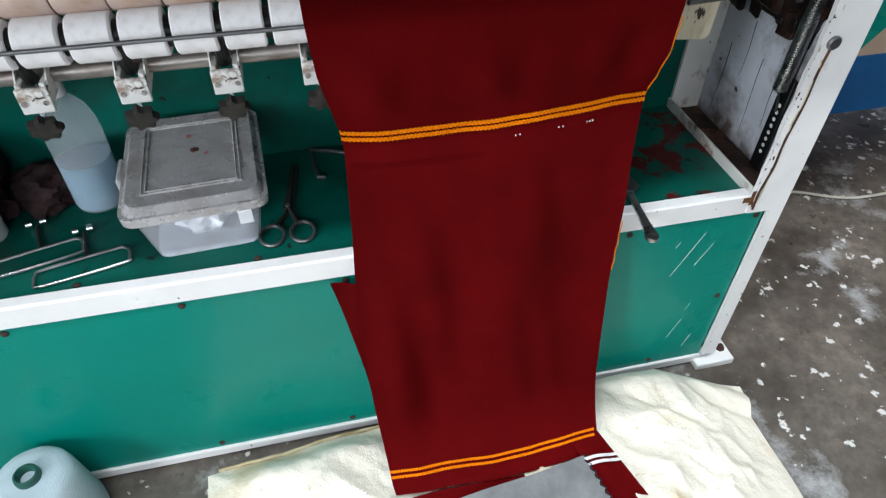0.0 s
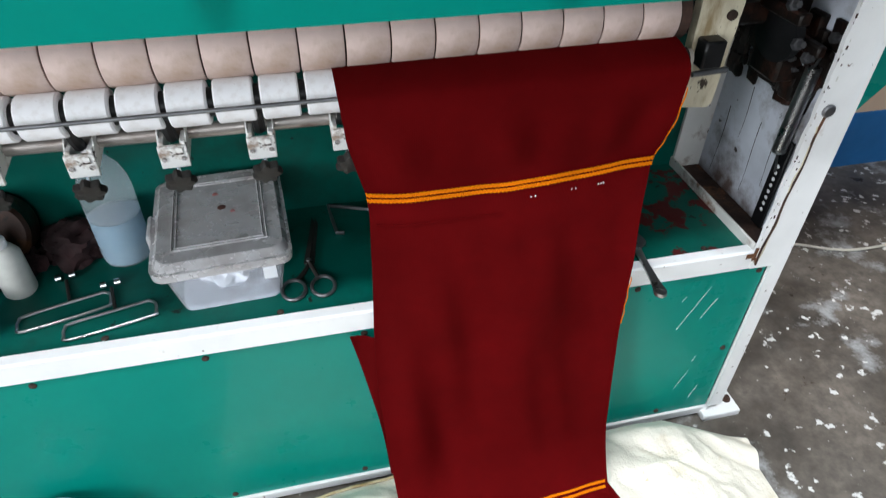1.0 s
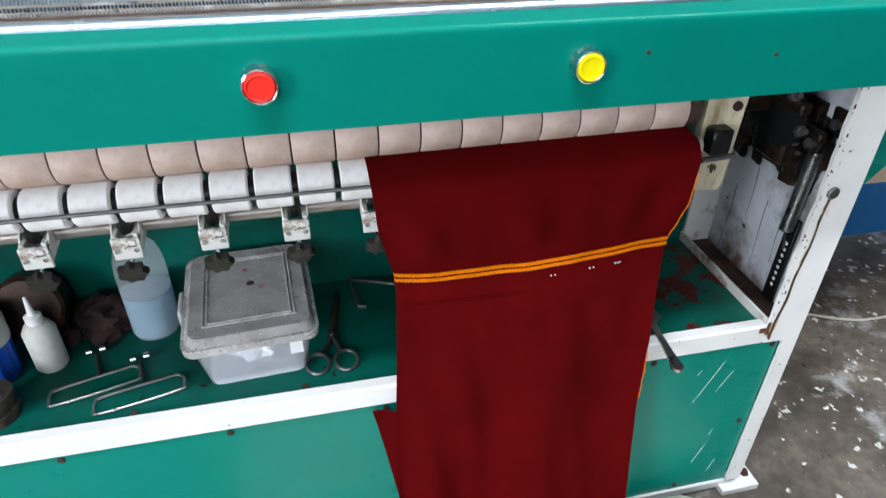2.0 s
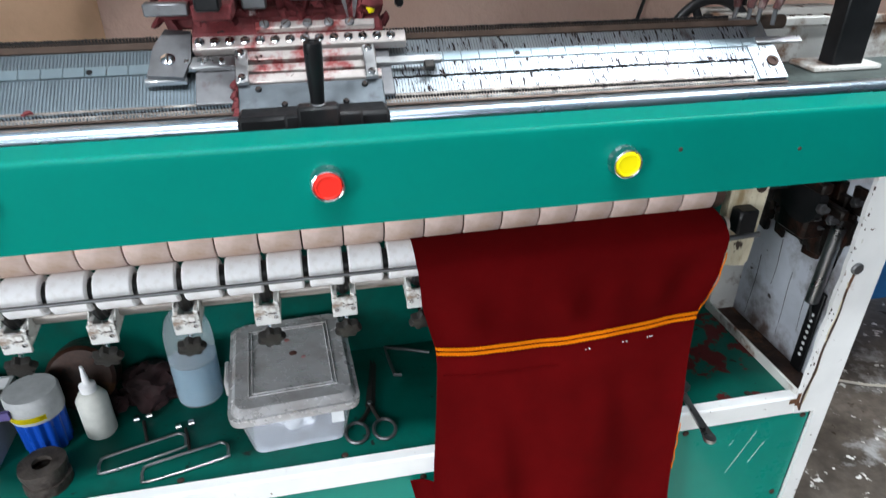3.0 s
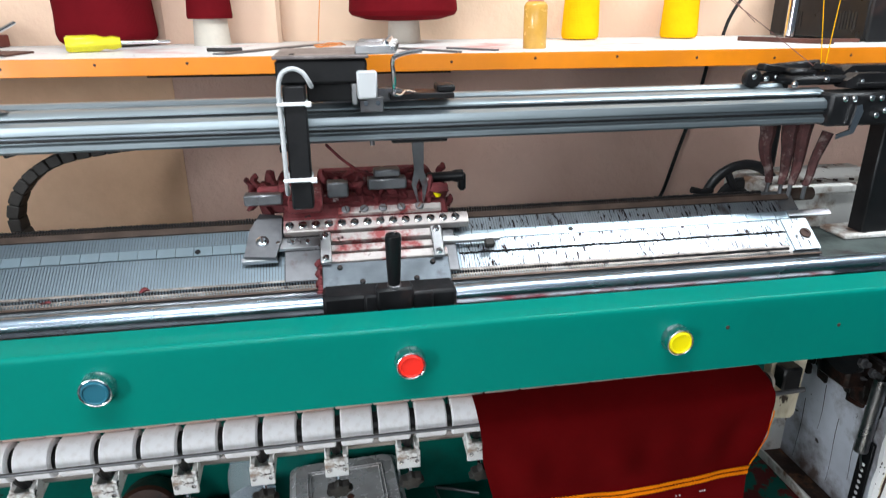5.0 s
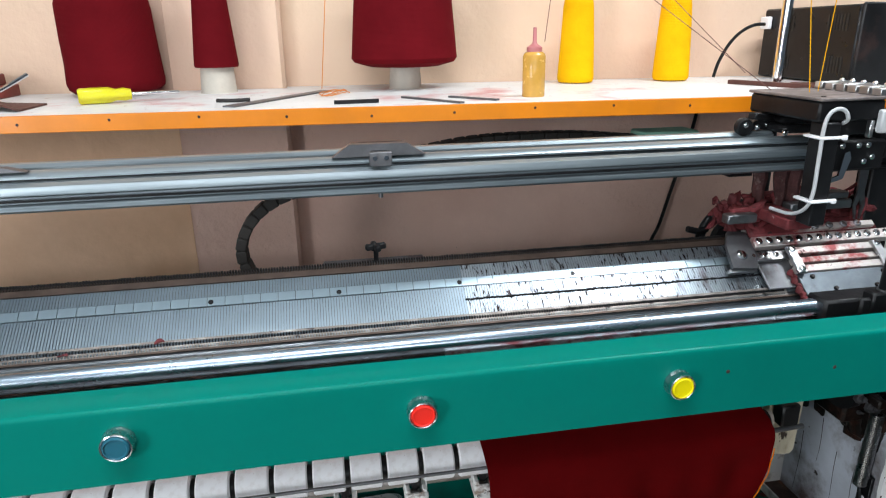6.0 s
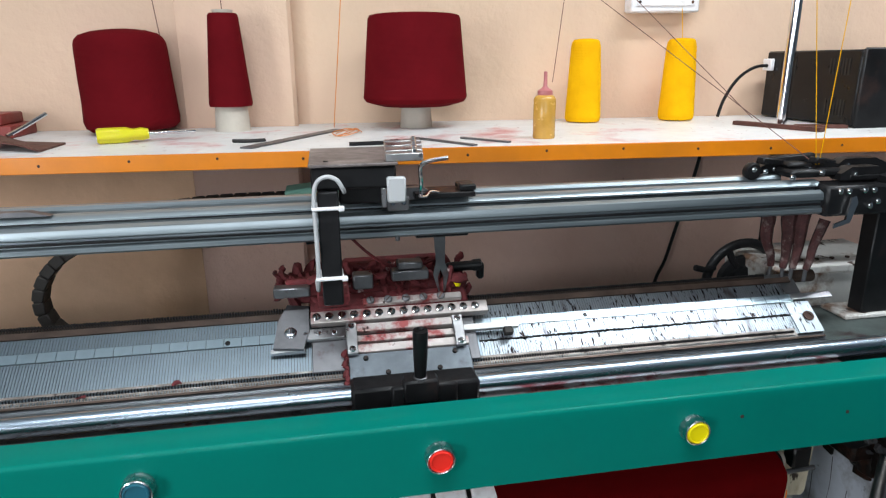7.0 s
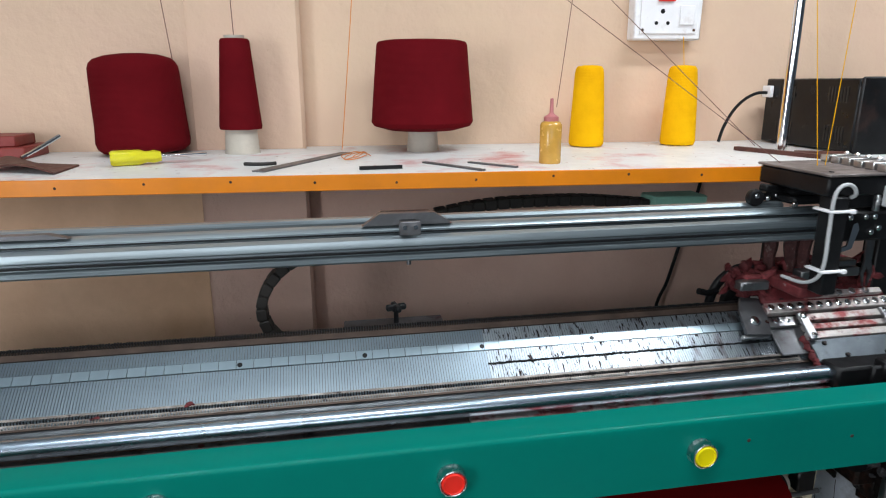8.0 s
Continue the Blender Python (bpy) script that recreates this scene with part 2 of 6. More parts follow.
# bay plaster, its tone likewise raised in place of light
M_WALL_BAY = mat("lightened_ochre_peach_plaster", (0.83, 0.55, 0.37), 0.75, vary=0.10, scale=2.2, bump=0.8, bump_scale=24, bump_dist=0.005, stain=(0.60, 0.36, 0.22), stain_scale=2.0, stain_cut=0.55, stain_soft=0.15, stain2=(0.42, 0.25, 0.18), stain2_scale=60, stain2_cut=0.76)
M_BLUE_WALL = mat("blue_dado_paint", (0.02, 0.16, 0.42), 0.5, vary=0.15, scale=4, bump=0.2)
# unseen walls and ceiling: tones set for bounce light and the rail's reflection
M_PLAIN = mat("unseen_room_shell", (0.11, 0.14, 0.17), 0.8, vary=0.06, scale=2, bump=0.2)
M_CEIL = mat("unseen_ceiling_tint", (0.40, 0.46, 0.52), 0.85, vary=0.05, scale=2, bump=0.2)
M_FLOOR = mat("worn_concrete", (0.155, 0.132, 0.112), 0.40, vary=0.45, scale=5.0, bump=0.35, bump_scale=40, stain=(0.36, 0.36, 0.36), stain_scale=3.4, stain_cut=0.60, stain_soft=0.035, stain2=(0.68, 0.67, 0.65), stain2_scale=34, stain2_cut=0.645, rough_vary=0.16)
M_SACK = mat("cream_woven_sack", (0.84, 0.78, 0.67), 0.5, vary=0.05, scale=6, bump=1.0, bump_scale=26, bump_dist=0.007, stain=(0.60, 0.46, 0.26), stain_scale=6, stain_cut=0.63, stain2=(0.62, 0.50, 0.32), stain2_scale=30, stain2_cut=0.72, stain_soft=0.1)
M_HEM = mat("stained_hem", (0.62, 0.52, 0.34), 0.6, vary=0.15, scale=20, bump=0.5, stain=(0.36, 0.24, 0.10), stain_scale=18, stain_cut=0.55, stain_soft=0.1)
M_SHELF = mat("white_laminate", (0.76, 0.76, 0.75), 0.4, vary=0.07, scale=14, bump=0.1, stain=(0.56, 0.20, 0.20), stain_scale=7, stain_cut=0.625, stain_soft=0.08, stain2=(0.30, 0.16, 0.14), stain2_scale=60, stain2_cut=0.69)
M_EDGE = mat("orange_edge_band", (0.72, 0.215, 0.006), 0.4, vary=0.10, scale=10, stain=(0.42, 0.10, 0.02), stain_scale=22, stain_cut=0.72)
M_CLEAR = mat("clear_plastic", (0.84, 0.91, 0.97), 0.12, vary=0.04, scale=16, trans=0.84, ior=1.06, rough_vary=0.05)
M_BOXBODY = mat("hazy_box_plastic", (0.84, 0.86, 0.90), 0.16, vary=0.06, scale=20, trans=0.86, ior=1.05, rough_vary=0.06, stain=(0.6, 0.58, 0.58), stain_scale=18, stain_cut=0.62, stain_soft=0.1)
M_HAZE = mat("hazy_plastic", (0.92, 0.91, 0.93), 0.26, vary=0.08, scale=16, trans=0.50, ior=1.15, rough_vary=0.08, bump=0.1, bump_scale=60, stain=(0.46, 0.40, 0.38), stain_scale=13, stain_cut=0.60, stain_soft=0.18, stain2=(0.86, 0.86, 0.88), stain2_scale=45, stain2_cut=0.68)
M_WATER = mat("water", (0.30, 0.48, 0.60), 0.05, vary=0.0, trans=0.62, ior=1.10, rough_vary=0.02)
M_BLUE = mat("blue_plastic", (0.006, 0.07, 0.46), 0.35, vary=0.08)
M_GREY_LID = mat("dusty_grey_lid", (0.46, 0.47, 0.48), 0.55, vary=0.15, scale=30)
M_RUBBER = mat("dark_rubber", (0.020, 0.017, 0.015), 0.6, vary=0.3, scale=20)
M_DARKRAG = mat("dark_red_rag", (0.022, 0.006, 0.007), 0.9, vary=0.4, scale=25, bump=0.7, bump_scale=60)
M_BROWNPOT = mat("burnt_brown_tin", (0.05, 0.02, 0.012), 0.4, metal=0.3, vary=0.5, scale=16, bump=0.5, bump_scale=50, stain2=(0.008, 0.005, 0.004), stain2_scale=22, stain2_cut=0.6, stain=(0.20, 0.08, 0.03), stain_scale=9, stain_cut=0.6)
M_RED = mat("red_button_plastic", (0.80, 0.025, 0.015), 0.35, vary=0.03)
M_YELLOW = mat("yellow_button_plastic", (0.82, 0.68, 0.0), 0.35, vary=0.03)
M_BLUEBTN = mat("grey_blue_button", (0.015, 0.115, 0.165), 0.35, vary=0.1)
M_YDRIVER = mat("yellow_translucent_plastic", (0.78, 0.72, 0.03), 0.15, vary=0.05, trans=0.25)
M_OIL = mat("amber_oil", (0.74, 0.41, 0.08), 0.2, vary=0.15, scale=25, trans=0.2)
M_PINKCAP = mat("pink_cap", (0.50, 0.17, 0.17), 0.4)
M_LEATHER = mat("brown_leather", (0.10, 0.035, 0.025), 0.6, vary=0.3, scale=25, bump=0.3)
M_REDBOX = mat("dark_red_paint", (0.22, 0.03, 0.025), 0.5, vary=0.15)
M_CORD = mat("off_white_cord", (0.62, 0.58, 0.50), 0.6)
M_GLUE = mat("translucent_white_plastic", (0.66, 0.66, 0.62), 0.45, vary=0.1, scale=30)
M_PAPER = mat("crumpled_white_bag", (0.78, 0.80, 0.84), 0.35, vary=0.08, bump=0.5)
M_GREENCORE = mat("green_core", (0.012, 0.085, 0.065), 0.45)
M_TEAL = mat("pale_green_box", (0.30, 0.62, 0.50), 0.5)
M_THREAD_O = mat("orange_thread", (0.70, 0.24, 0.06), 0.8)
M_THREAD_M = mat("dark_thread", (0.16, 0.07, 0.06), 0.8)
M_TUBE = bpy.data.materials.new("lit_tube")
M_TUBE.use_nodes = True
M_TUBE.node_tree.nodes["Principled BSDF"].inputs["Emission Color"].default_value = (1, 0.98, 0.95, 1)
M_TUBE.node_tree.nodes["Principled BSDF"].inputs["Emission Strength"].default_value = 6

# ---- mesh helpers ----


def at_of(ob):
    p = Vector((0, 0, 0))
    while ob:
        p, ob = p + ob.location, ob.parent
    return p


def thing(name, place, label, category, group="", kind=""):
    ob = new(name)
    ob.empty_display_size = 0.02
    ob.location = place
    return tagged(ob, label, category, group, kind)


def to_mesh(name, bm, material, smooth=True):
    bmesh.ops.recalc_face_normals(bm, faces=bm.faces)
    me = bpy.data.meshes.new(name)
    bm.to_mesh(me)
    bm.free()
    for mm in (material if isinstance(material, (list, tuple)) else (material,)):
        me.materials.append(mm)
    if smooth:
        me.shade_smooth()
        me.set_sharp_from_angle(angle=radians(38))
    return me


def part(name, bm, material, parent=None, label="", smooth=True):
    """Links a bmesh, drawn in world places, as one mesh under its parent."""
    off = at_of(parent)
    bmesh.ops.translate(bm, verts=bm.verts, vec=-off)
    ob = new(name, to_mesh(name, bm, material, smooth))
    ob.parent = parent
    return tagged(ob, label)


def again(ob, shift):
    """A further part on the same mesh, shifted, with its sub-parts."""
    made = copy_thing(ob, Matrix.Translation(shift) @ ob.matrix_basis)
    return made


def box(bm, x0, x1, y0, y1, z0, z1, bevel=0.0, m=None, seg=1):
    r = bmesh.ops.create_cube(bm, size=1.0)
    vs = r["verts"]
    for v in vs:
        v.co = Vector(((x0 + x1) / 2 + v.co.x * (x1 - x0), (y0 + y1) / 2 + v.co.y * (y1 - y0), (z0 + z1) / 2 + v.co.z * (z1 - z0)))
    if bevel:
        es = list({e for v in vs for e in v.link_edges})
        out = bmesh.ops.bevel(bm, geom=es, offset=bevel, segments=seg, affect="EDGES", profile=0.6)
        vs = list({v for f in out["faces"] for v in f.verts} | {v for v in vs if v.is_valid})
    if m is not None:
        bmesh.ops.transform(bm, matrix=m, verts=[v for v in vs if v.is_valid])
    return bm


def new_box(*a, **k):
    return box(bmesh.new(), *a, **k)


def turn(bm, profile, place, axis=(0, 0, 1), seg=32, wob=0.0, cap=True):
    """A body of revolution: profile of (radius, height) along the axis from place."""
    q = Vector((0, 0, 1)).rotation_difference(Vector(axis)).to_matrix()
    rings = []
    for r, h in profile:
        ring = []
        for i in range(seg):
            a = 2 * math.pi * i / seg
            rr = r * (1 + wob * (noise.noise(Vector((math.cos(a) * 2, math.sin(a) * 2, h * 40))))) if wob else r
            ring.append(bm.verts.new(Vector(place) + q @ Vector((rr * math.cos(a), rr * math.sin(a), h))))
        rings.append(ring)
    for a, b in zip(rings, rings[1:]):
        for i in range(seg):
            bm.faces.new((a[i], a[(i + 1) % seg], b[(i + 1) % seg], b[i]))
    if cap:
        bm.faces.new(rings[0][::-1])
        bm.faces.new(rings[-1])
    return bm


def new_turn(*a, **k):
    return turn(bmesh.new(), *a, **k)


def smooth_line(pts, per=6):
    pts = [Vector(p) for p in pts]
    out = []
    for i in range(len(pts) - 1):
        p0, p1, p2, p3 = pts[max(i - 1, 0)], pts[i], pts[i + 1], pts[min(i + 2, len(pts) - 1)]
        for k in range(per):
            t = k / per
            out.append(0.5 * ((2 * p1) + (p2 - p0) * t + (2 * p0 - 5 * p1 + 4 * p2 - p3) * t * t + (3 * p1 - p0 - 3 * p2 + p3) * t ** 3))
    return out + [pts[-1]]


def pipe(bm, pts, r, seg=8, per=0, r_end=None):
    pts = smooth_line(pts, per) if per else [Vector(p) for p in pts]
    up = None
    rings = []
    for i, p in enumerate(pts):
        d = (pts[min(i + 1, len(pts) - 1)] - pts[max(i - 1, 0)]).normalized()
        if up is None:
            up = d.orthogonal().normalized()
        up = (up - d * up.dot(d)).normalized()
        side = d.cross(up)
        rr = r if r_end is None else r + (r_end - r) * i / (len(pts) - 1)
        rings.append([bm.verts.new(p + rr * (math.cos(2 * math.pi * k / seg) * up + math.sin(2 * math.pi * k / seg) * side)) for k in range(seg)])
    for a, b in zip(rings, rings[1:]):
        for i in range(seg):
            bm.faces.new((a[i], a[(i + 1) % seg], b[(i + 1) % seg], b[i]))
    bm.faces.new(rings[0][::-1])
    bm.faces.new(rings[-1])
    return bm


def new_pipe(*a, **k):
    return pipe(bmesh.new(), *a, **k)


def slab(bm, outline, axis, lo, hi):
    """A flat plate: outline of two coordinates, lo to hi along the third axis."""
    def P(a, b, c):
        return {"x": (c, a, b), "y": (a, c, b), "z": (a, b, c)}[axis]
    one = [bm.verts.new(P(a, b, lo)) for a, b in outline]
    two = [bm.verts.new(P(a, b, hi)) for a, b in outline]
    bm.faces.new(one)
    bm.faces.new(two[::-1])
    for i in range(len(one)):
        j = (i + 1) % len(one)
        bm.faces.new((one[i], one[j], two[j], two[i]))
    return bm


def new_slab(*a):
    return slab(bmesh.new(), *a)


def sheet(fn, nu, nv, thick):
    """A thick sheet from fn(u, v) -> point."""
    bm = bmesh.new()
    g = [[bm.verts.new(fn(i / nu, j / nv)) for j in range(nv + 1)] for i in range(nu + 1)]
    for i in range(nu):
        for j in range(nv):
            bm.faces.new((g[i][j], g[i + 1][j], g[i + 1][j + 1], g[i][j + 1]))
    bmesh.ops.recalc_face_normals(bm, faces=bm.faces)
    bmesh.ops.solidify(bm, geom=bm.faces[:], thickness=thick)
    return bm


def solo(name, bm, material, label, category, group="", kind="", smooth=True):
    """A thing that is one single mesh; its origin goes to the middle of its base."""
    co = [v.co for v in bm.verts]
    c = Vector(((min(v.x for v in co) + max(v.x for v in co)) / 2, (min(v.y for v in co) + max(v.y for v in co)) / 2, min(v.z for v in co)))
    bmesh.ops.translate(bm, verts=bm.verts, vec=-c)
    ob = new(name, to_mesh(name, bm, material, smooth))
    ob.location = c
    return tagged(ob, label, category, group, kind)


SLEW = -0.062   # the wall and its shelf run slightly askew to the machine


def wall_y(x, off=0.0):
    return 0.835 + SLEW * x + off


def askew(bm, x=0.0, y=0.835):
    for v in bm.verts:
        v.co.y += SLEW * v.co.x
    return bm


# ---- the room ----
X0, X1, Y0, TOP = -2.4, 3.0, -3.2, 2.75
part_floor = solo("floor", new_box(X0, X1, Y0, 1.25, -0.10, 0.0), M_FLOOR, "worn grey concrete floor with white paint splashes", "floor", kind="structure")
wall = new_box(-0.155, 1.30, 0.835, 1.15, 1.27, TOP)
solo("wall_north", askew(wall), M_WALL, "peach painted rough plaster wall", "wall", kind="structure")
solo("wall_north_corner", new_box(1.30, X1, 0.96, 1.06, 0.20, TOP), M_WALL, "peach painted plaster wall", "wall", kind="structure")
solo("wall_north_dado", new_box(1.30, X1, 0.955, 1.06, 0.0, 0.20), M_BLUE_WALL, "blue painted foot of the plaster wall", "wall", kind="structure")
solo("wall_north_lower", askew(new_box(-0.155, 1.30, 0.835, 1.15, 0.0, 1.27)), M_WALL_PINK, "pinkish rough plaster wall below the shelf, lightened for missing light", "wall", kind="structure")
pil = bmesh.new()
slab(pil, [(X0, 0.792), (-0.385, 0.792), (-0.375, 0.786), (-0.366, 0.792), (-0.162, 0.792), (-0.155, 0.800), (-0.155, 0.98), (X0, 0.98)], "z", 1.27, TOP)
solo("wall_north_pier", askew(pil), M_WALL, "peach plaster wall pier with a ridge along its corner", "wall", kind="structure")
pil = new_slab([(-0.375, 0.786), (-0.366, 0.792), (-0.162, 0.792), (-0.155, 0.800), (-0.155, 0.98), (-0.375, 0.98)], "z", 0.0, 1.27)
solo("wall_north_pier_foot", askew(pil), M_WALL_PINK, "pinkish plaster foot of the wall pier, lightened for missing light", "wall", kind="structure")
pil = new_slab([(X0, 0.792), (-0.385, 0.792), (-0.3755, 0.786), (-0.3755, 0.98), (X0, 0.98)], "z", 0.0, 1.27)
solo("wall_north_bay", askew(pil), M_WALL_BAY, "peach plaster wall bay below the shelf, lightened for missing light", "wall", kind="structure")
# added shell out of view, holds down stray light and feeds reflections
solo("wall_east", new_box(X1, X1 + 0.12, Y0, 1.1, 0.0, TOP), M_PLAIN, "unseen dark side wall added to close the room", "wall", kind="structure")
solo("wall_west", new_box(X0 - 0.12, X0, Y0, 1.1, 0.0, TOP), M_PLAIN, "unseen dark side wall added to close the room", "wall", kind="structure")
solo("wall_south", new_box(X0, X1, Y0 - 0.12, Y0, 0.0, TOP), M_PLAIN, "unseen dark wall added behind the viewer", "wall", kind="structure")
solo("ceiling", new_box(X0 - 0.12, X1 + 0.12, Y0 - 0.12, 1.25, TOP, TOP + 0.1), M_CEIL, "unseen blue-grey ceiling added for bounce and reflections", "ceiling", kind="structure")

# ---- the knitting machine ----
MX0, MX1 = -1.05, 0.93      # the length of the machine's beam
machine = thing("knitting_machine", (0.0, 0.3, 0.0), "green and white flat knitting machine with a steel needle bed", "machine")


def extrude_x(profile, x0, x1):
    return new_slab(profile, "x", x0, x1)


def front_beam():
    arc = [(0.020, 0.9462), (0.020, 1.024)] + [(0.025 - 0.005 * math.cos(a), 1.0295 + 0.005 * math.sin(a)) for a in (0, 0.4, 0.8, 1.2, 1.57)]
    prof = arc + [(0.064, 1.0345), (0.067, 1.032), (0.067, 0.955), (0.060, 0.9462)]
    return part("front_beam", extrude_x(prof, MX0, MX1), M_GREEN, machine, "glossy green sheet metal beam")


def push_button(x, z, material, label):
    bez = part("push_button", new_turn([(0.0168, 0), (0.0168, 0.002), (0.0160, 0.0035), (0.0157, 0.011), (0.0160, 0.0125), (0.0156, 0.0140), (0.0146, 0.0146), (0.0136, 0.0140), (0.0134, 0.006)], (x, 0.020, z), (0, -1, 0), 32), M_BEZEL, machine, label)
    part("button_head", new_turn([(0.0131, 0.005), (0.0131, 0.0146), (0.0124, 0.0160), (0.0112, 0.0163), (0.0104, 0.0150), (0.0, 0.0147)], (x, 0.020, z), (0, -1, 0), 32, cap=False), material, bez)


front_beam()
push_button(-0.308, 0.998, M_BLUEBTN, "grey-blue push button in a chrome bezel")
push_button(0.002, 0.9955, M_RED, "red push button in a chrome bezel")
push_button(0.305, 0.9935, M_YELLOW, "yellow push button in a chrome bezel")
for x, z in ((0.515, 0.99), (0.37, 1.0)):
    part("rust_spot", new_turn([(0.0025, 0), (0.002, 0.0006)], (x, 0.020, z), (0, -1, 0), 8), M_GRIME, machine)

# cabinet under the beam
SCRATCHES = ((0.680, 0.290, 0.721, 0.388), (0.722, 0.309, 0.744, 0.357), (0.723, 0.104, 0.741, 0.157), (0.741, 0.185, 0.746, 0.202), (0.671, 0.361, 0.678, 0.373), (0.767, 0.066, 0.778, 0.103))
part("front_panel", new_box(MX0, 0.819, 0.158, 0.164, 0.026, 0.4255, 0.001), M_GREEN_PANEL, machine, "green sheet metal panel with scratches")
rail_bm = bmesh.new()
slab(rail_bm, [(0.152, 0.426), (0.152, 0.461), (0.155, 0.464), (0.172, 0.464), (0.172, 0.460), (0.158, 0.458), (0.158, 0.426)], "x", MX0, 0.7765)
part("front_rail", rail_bm, M_WHITE, machine, "white enamelled angle iron, chipped")
part("bottom_rail", new_box(MX0, 0.82, 0.152, 0.19, 0.008, 0.027, 0.001), M_WHITE, machine, "white enamelled bottom rail")
# shelf and back panel have the cabinet's shade in their colour
part("shelf_plate", new_box(MX0, 0.52, 0.1725, 0.446, 0.450, 0.458), M_GREEN_SHADED, machine, "stained green painted tool shelf, darkened for the cabinet's shade")
part("shelf_plate", new_box(0.5202, 0.7735, 0.1725, 0.446, 0.450, 0.458), M_GREEN_CHIP, machine, "green painted shelf with flaked red patches")
part("back_panel", new_box(MX0, 0.838, 0.445, 0.451, 0.03, 0.93), M_GREEN_SHADED, machine, "green back panel, darkened for the cabinet's shade")
part("cabinet_floor", new_box(MX0, 0.838, 0.17, 0.444, 0.03, 0.036), M_GRIME, machine)


def screw(x, y, z, axis, r=0.0055, material=M_GRIME):
    bm = new_turn([(r, 0), (r, 0.0015), (r * 0.7, 0.003), (0.0, 0.0034)], (x, y, z), axis, 10, cap=False)
    return part("screw", bm, material, machine)


s0 = screw(-0.36, 0.158, 0.412, (0, -1, 0))
for x in (-0.125, 0.112, 0.345, 0.575, 0.806, -0.6):
    again(s0, (x + 0.36, 0, 0))
for x in (-0.15, 0.09, 0.34, 0.70, -0.4):
    again(s0, (x + 0.36, 0, -0.372))
s1 = screw(-0.008, 0.183, 0.458, (0, 0, 1))
for x in (-0.254, -0.5, 0.24, 0.48, 0.70):
    again(s1, (x + 0.008, 0, 0))
again(s0, (0.36 + 0.80, 0, -0.20))

for xa, za, xb, zb in SCRATCHES:
    part("scratch", new_pipe([(xa, 0.1582, za), (xb, 0.1582, zb)], 0.0005, 5), M_PLASTIC, machine)
# right end post and compartment
post = bmesh.new()
rng = random.Random(3)
left = [(0.777 + rng.uniform(-0.002, 0.002), 0.464 + k * 0.0245) for k in range(20)]
slab(post, [(0.777, 0.427)] + left + [(0.777, 0.944), (0.845, 0.944), (0.850, 0.03), (0.820, 0.03), (0.820, 0.426)], "y", 0.150, 0.157)
post_ob = part("end_post", post, M_WHITE, machine, "white enamelled end post with rust runs")
part("bolt_head", new_turn([(0.010, 0), (0.010, 0.003), (0.008, 0.005), (0.0, 0.0055)], (0.797, 0.150, 0.725), (0, -1, 0), 20, cap=False), M_DULL, machine)
run = bmesh.new()
pipe(run, [(0.796, 0.1494, 0.715), (0.793, 0.1494, 0.68), (0.794, 0.1494, 0.63), (0.789, 0.1494, 0.57), (0.790, 0.1494, 0.52), (0.784, 0.1494, 0.47), (0.785, 0.1494, 0.435)], 0.0021, 6, 4)
part("rust_run", run, M_GRIME, machine)
rng = random.Random(31)
for k in range(46):
    z = rng.uniform(0.47, 0.935)
    w = rng.uniform(0.0008, 0.0030)
    xx = 0.7755 + 0.013 * rng.random() ** 2
    part("rust_fleck", box(bmesh.new(), xx, xx + w, 0.1492, 0.1502, z, z + w * rng.uniform(0.8, 2.6), 0.0003, Matrix.Identity(4)), M_GRIME if k % 3 else M_WHITE_RUST, post_ob)
seam = [(0.7905 + 0.0022 * math.sin(k * 0.8) + 0.0012 * math.sin(k * 2.1) - 0.0008 * (k > 6), 0.1495, 0.700 - 0.018 * k) for k in range(15)]
part("rust_run", new_pipe(seam, 0.0010, 6, 4), M_CREAM, machine, "yellowish stain seam")
for x0, x1, z0, z1 in ((0.7725, 0.7795, 0.446, 0.474), (0.760, 0.772, 0.452, 0.462), (0.7795, 0.786, 0.440, 0.452)):
    part("rust_patch", box(bmesh.new(), x0, x1, 0.1488, 0.1500, z0, z1, 0.0004, Matrix.Identity(4)), M_RUST, machine)
foot = new_box(0.806, 0.893, 0.134, 0.190, 0.0, 0.017, 0.002)
foot_ob = part("foot", foot, M_WHITE, machine, "white enamelled foot plate")
part("foot_bolt", new_turn([(0.010, 0), (0.010, 0.003), (0.0065, 0.003), (0.006, 0.010), (0.0, 0.0105)], (0.876, 0.166, 0.017), (0, 0, 1), 6, cap=False), M_GRIME, foot_ob)
part("angle_bar", new_box(0.774, 0.779, 0.158, 0.444, 0.442, 0.476, 0.001), M_WHITE_RUST, machine, "rust-edged white angle bar")
part("recess_floor", new_box(0.7792, 0.8395, 0.158, 0.444, 0.442, 0.452), M_GRIME, machine, "rust-brown grimy recess")
inner = bmesh.new()
box(inner, 0.840, 0.845, 0.158, 0.451, 0.03, 0.944)
part("side_sheet", inner, M_GREY_WALL, machine, "dirty grey side sheet with oily runs")
part("corner_strip", new_box(0.779, 0.839, 0.438, 0.4445, 0.453, 0.93), M_WHITE_RUST, machine)
strip = new_box(0.830, 0.836, 0.218, 0.244, 0.455, 0.625, 0.001)
strip_ob = part("slotted_strip", strip, M_BLACK_PL, machine, "black strip with a row of holes")
for k in range(8):
    part("hole", new_turn([(0.0035, 0), (0.0035, 0.0008)], (0.830, 0.229, 0.490 + 0.0125 * k), (-1, 0, 0), 10), M_PLASTIC, strip_ob)
coil = []
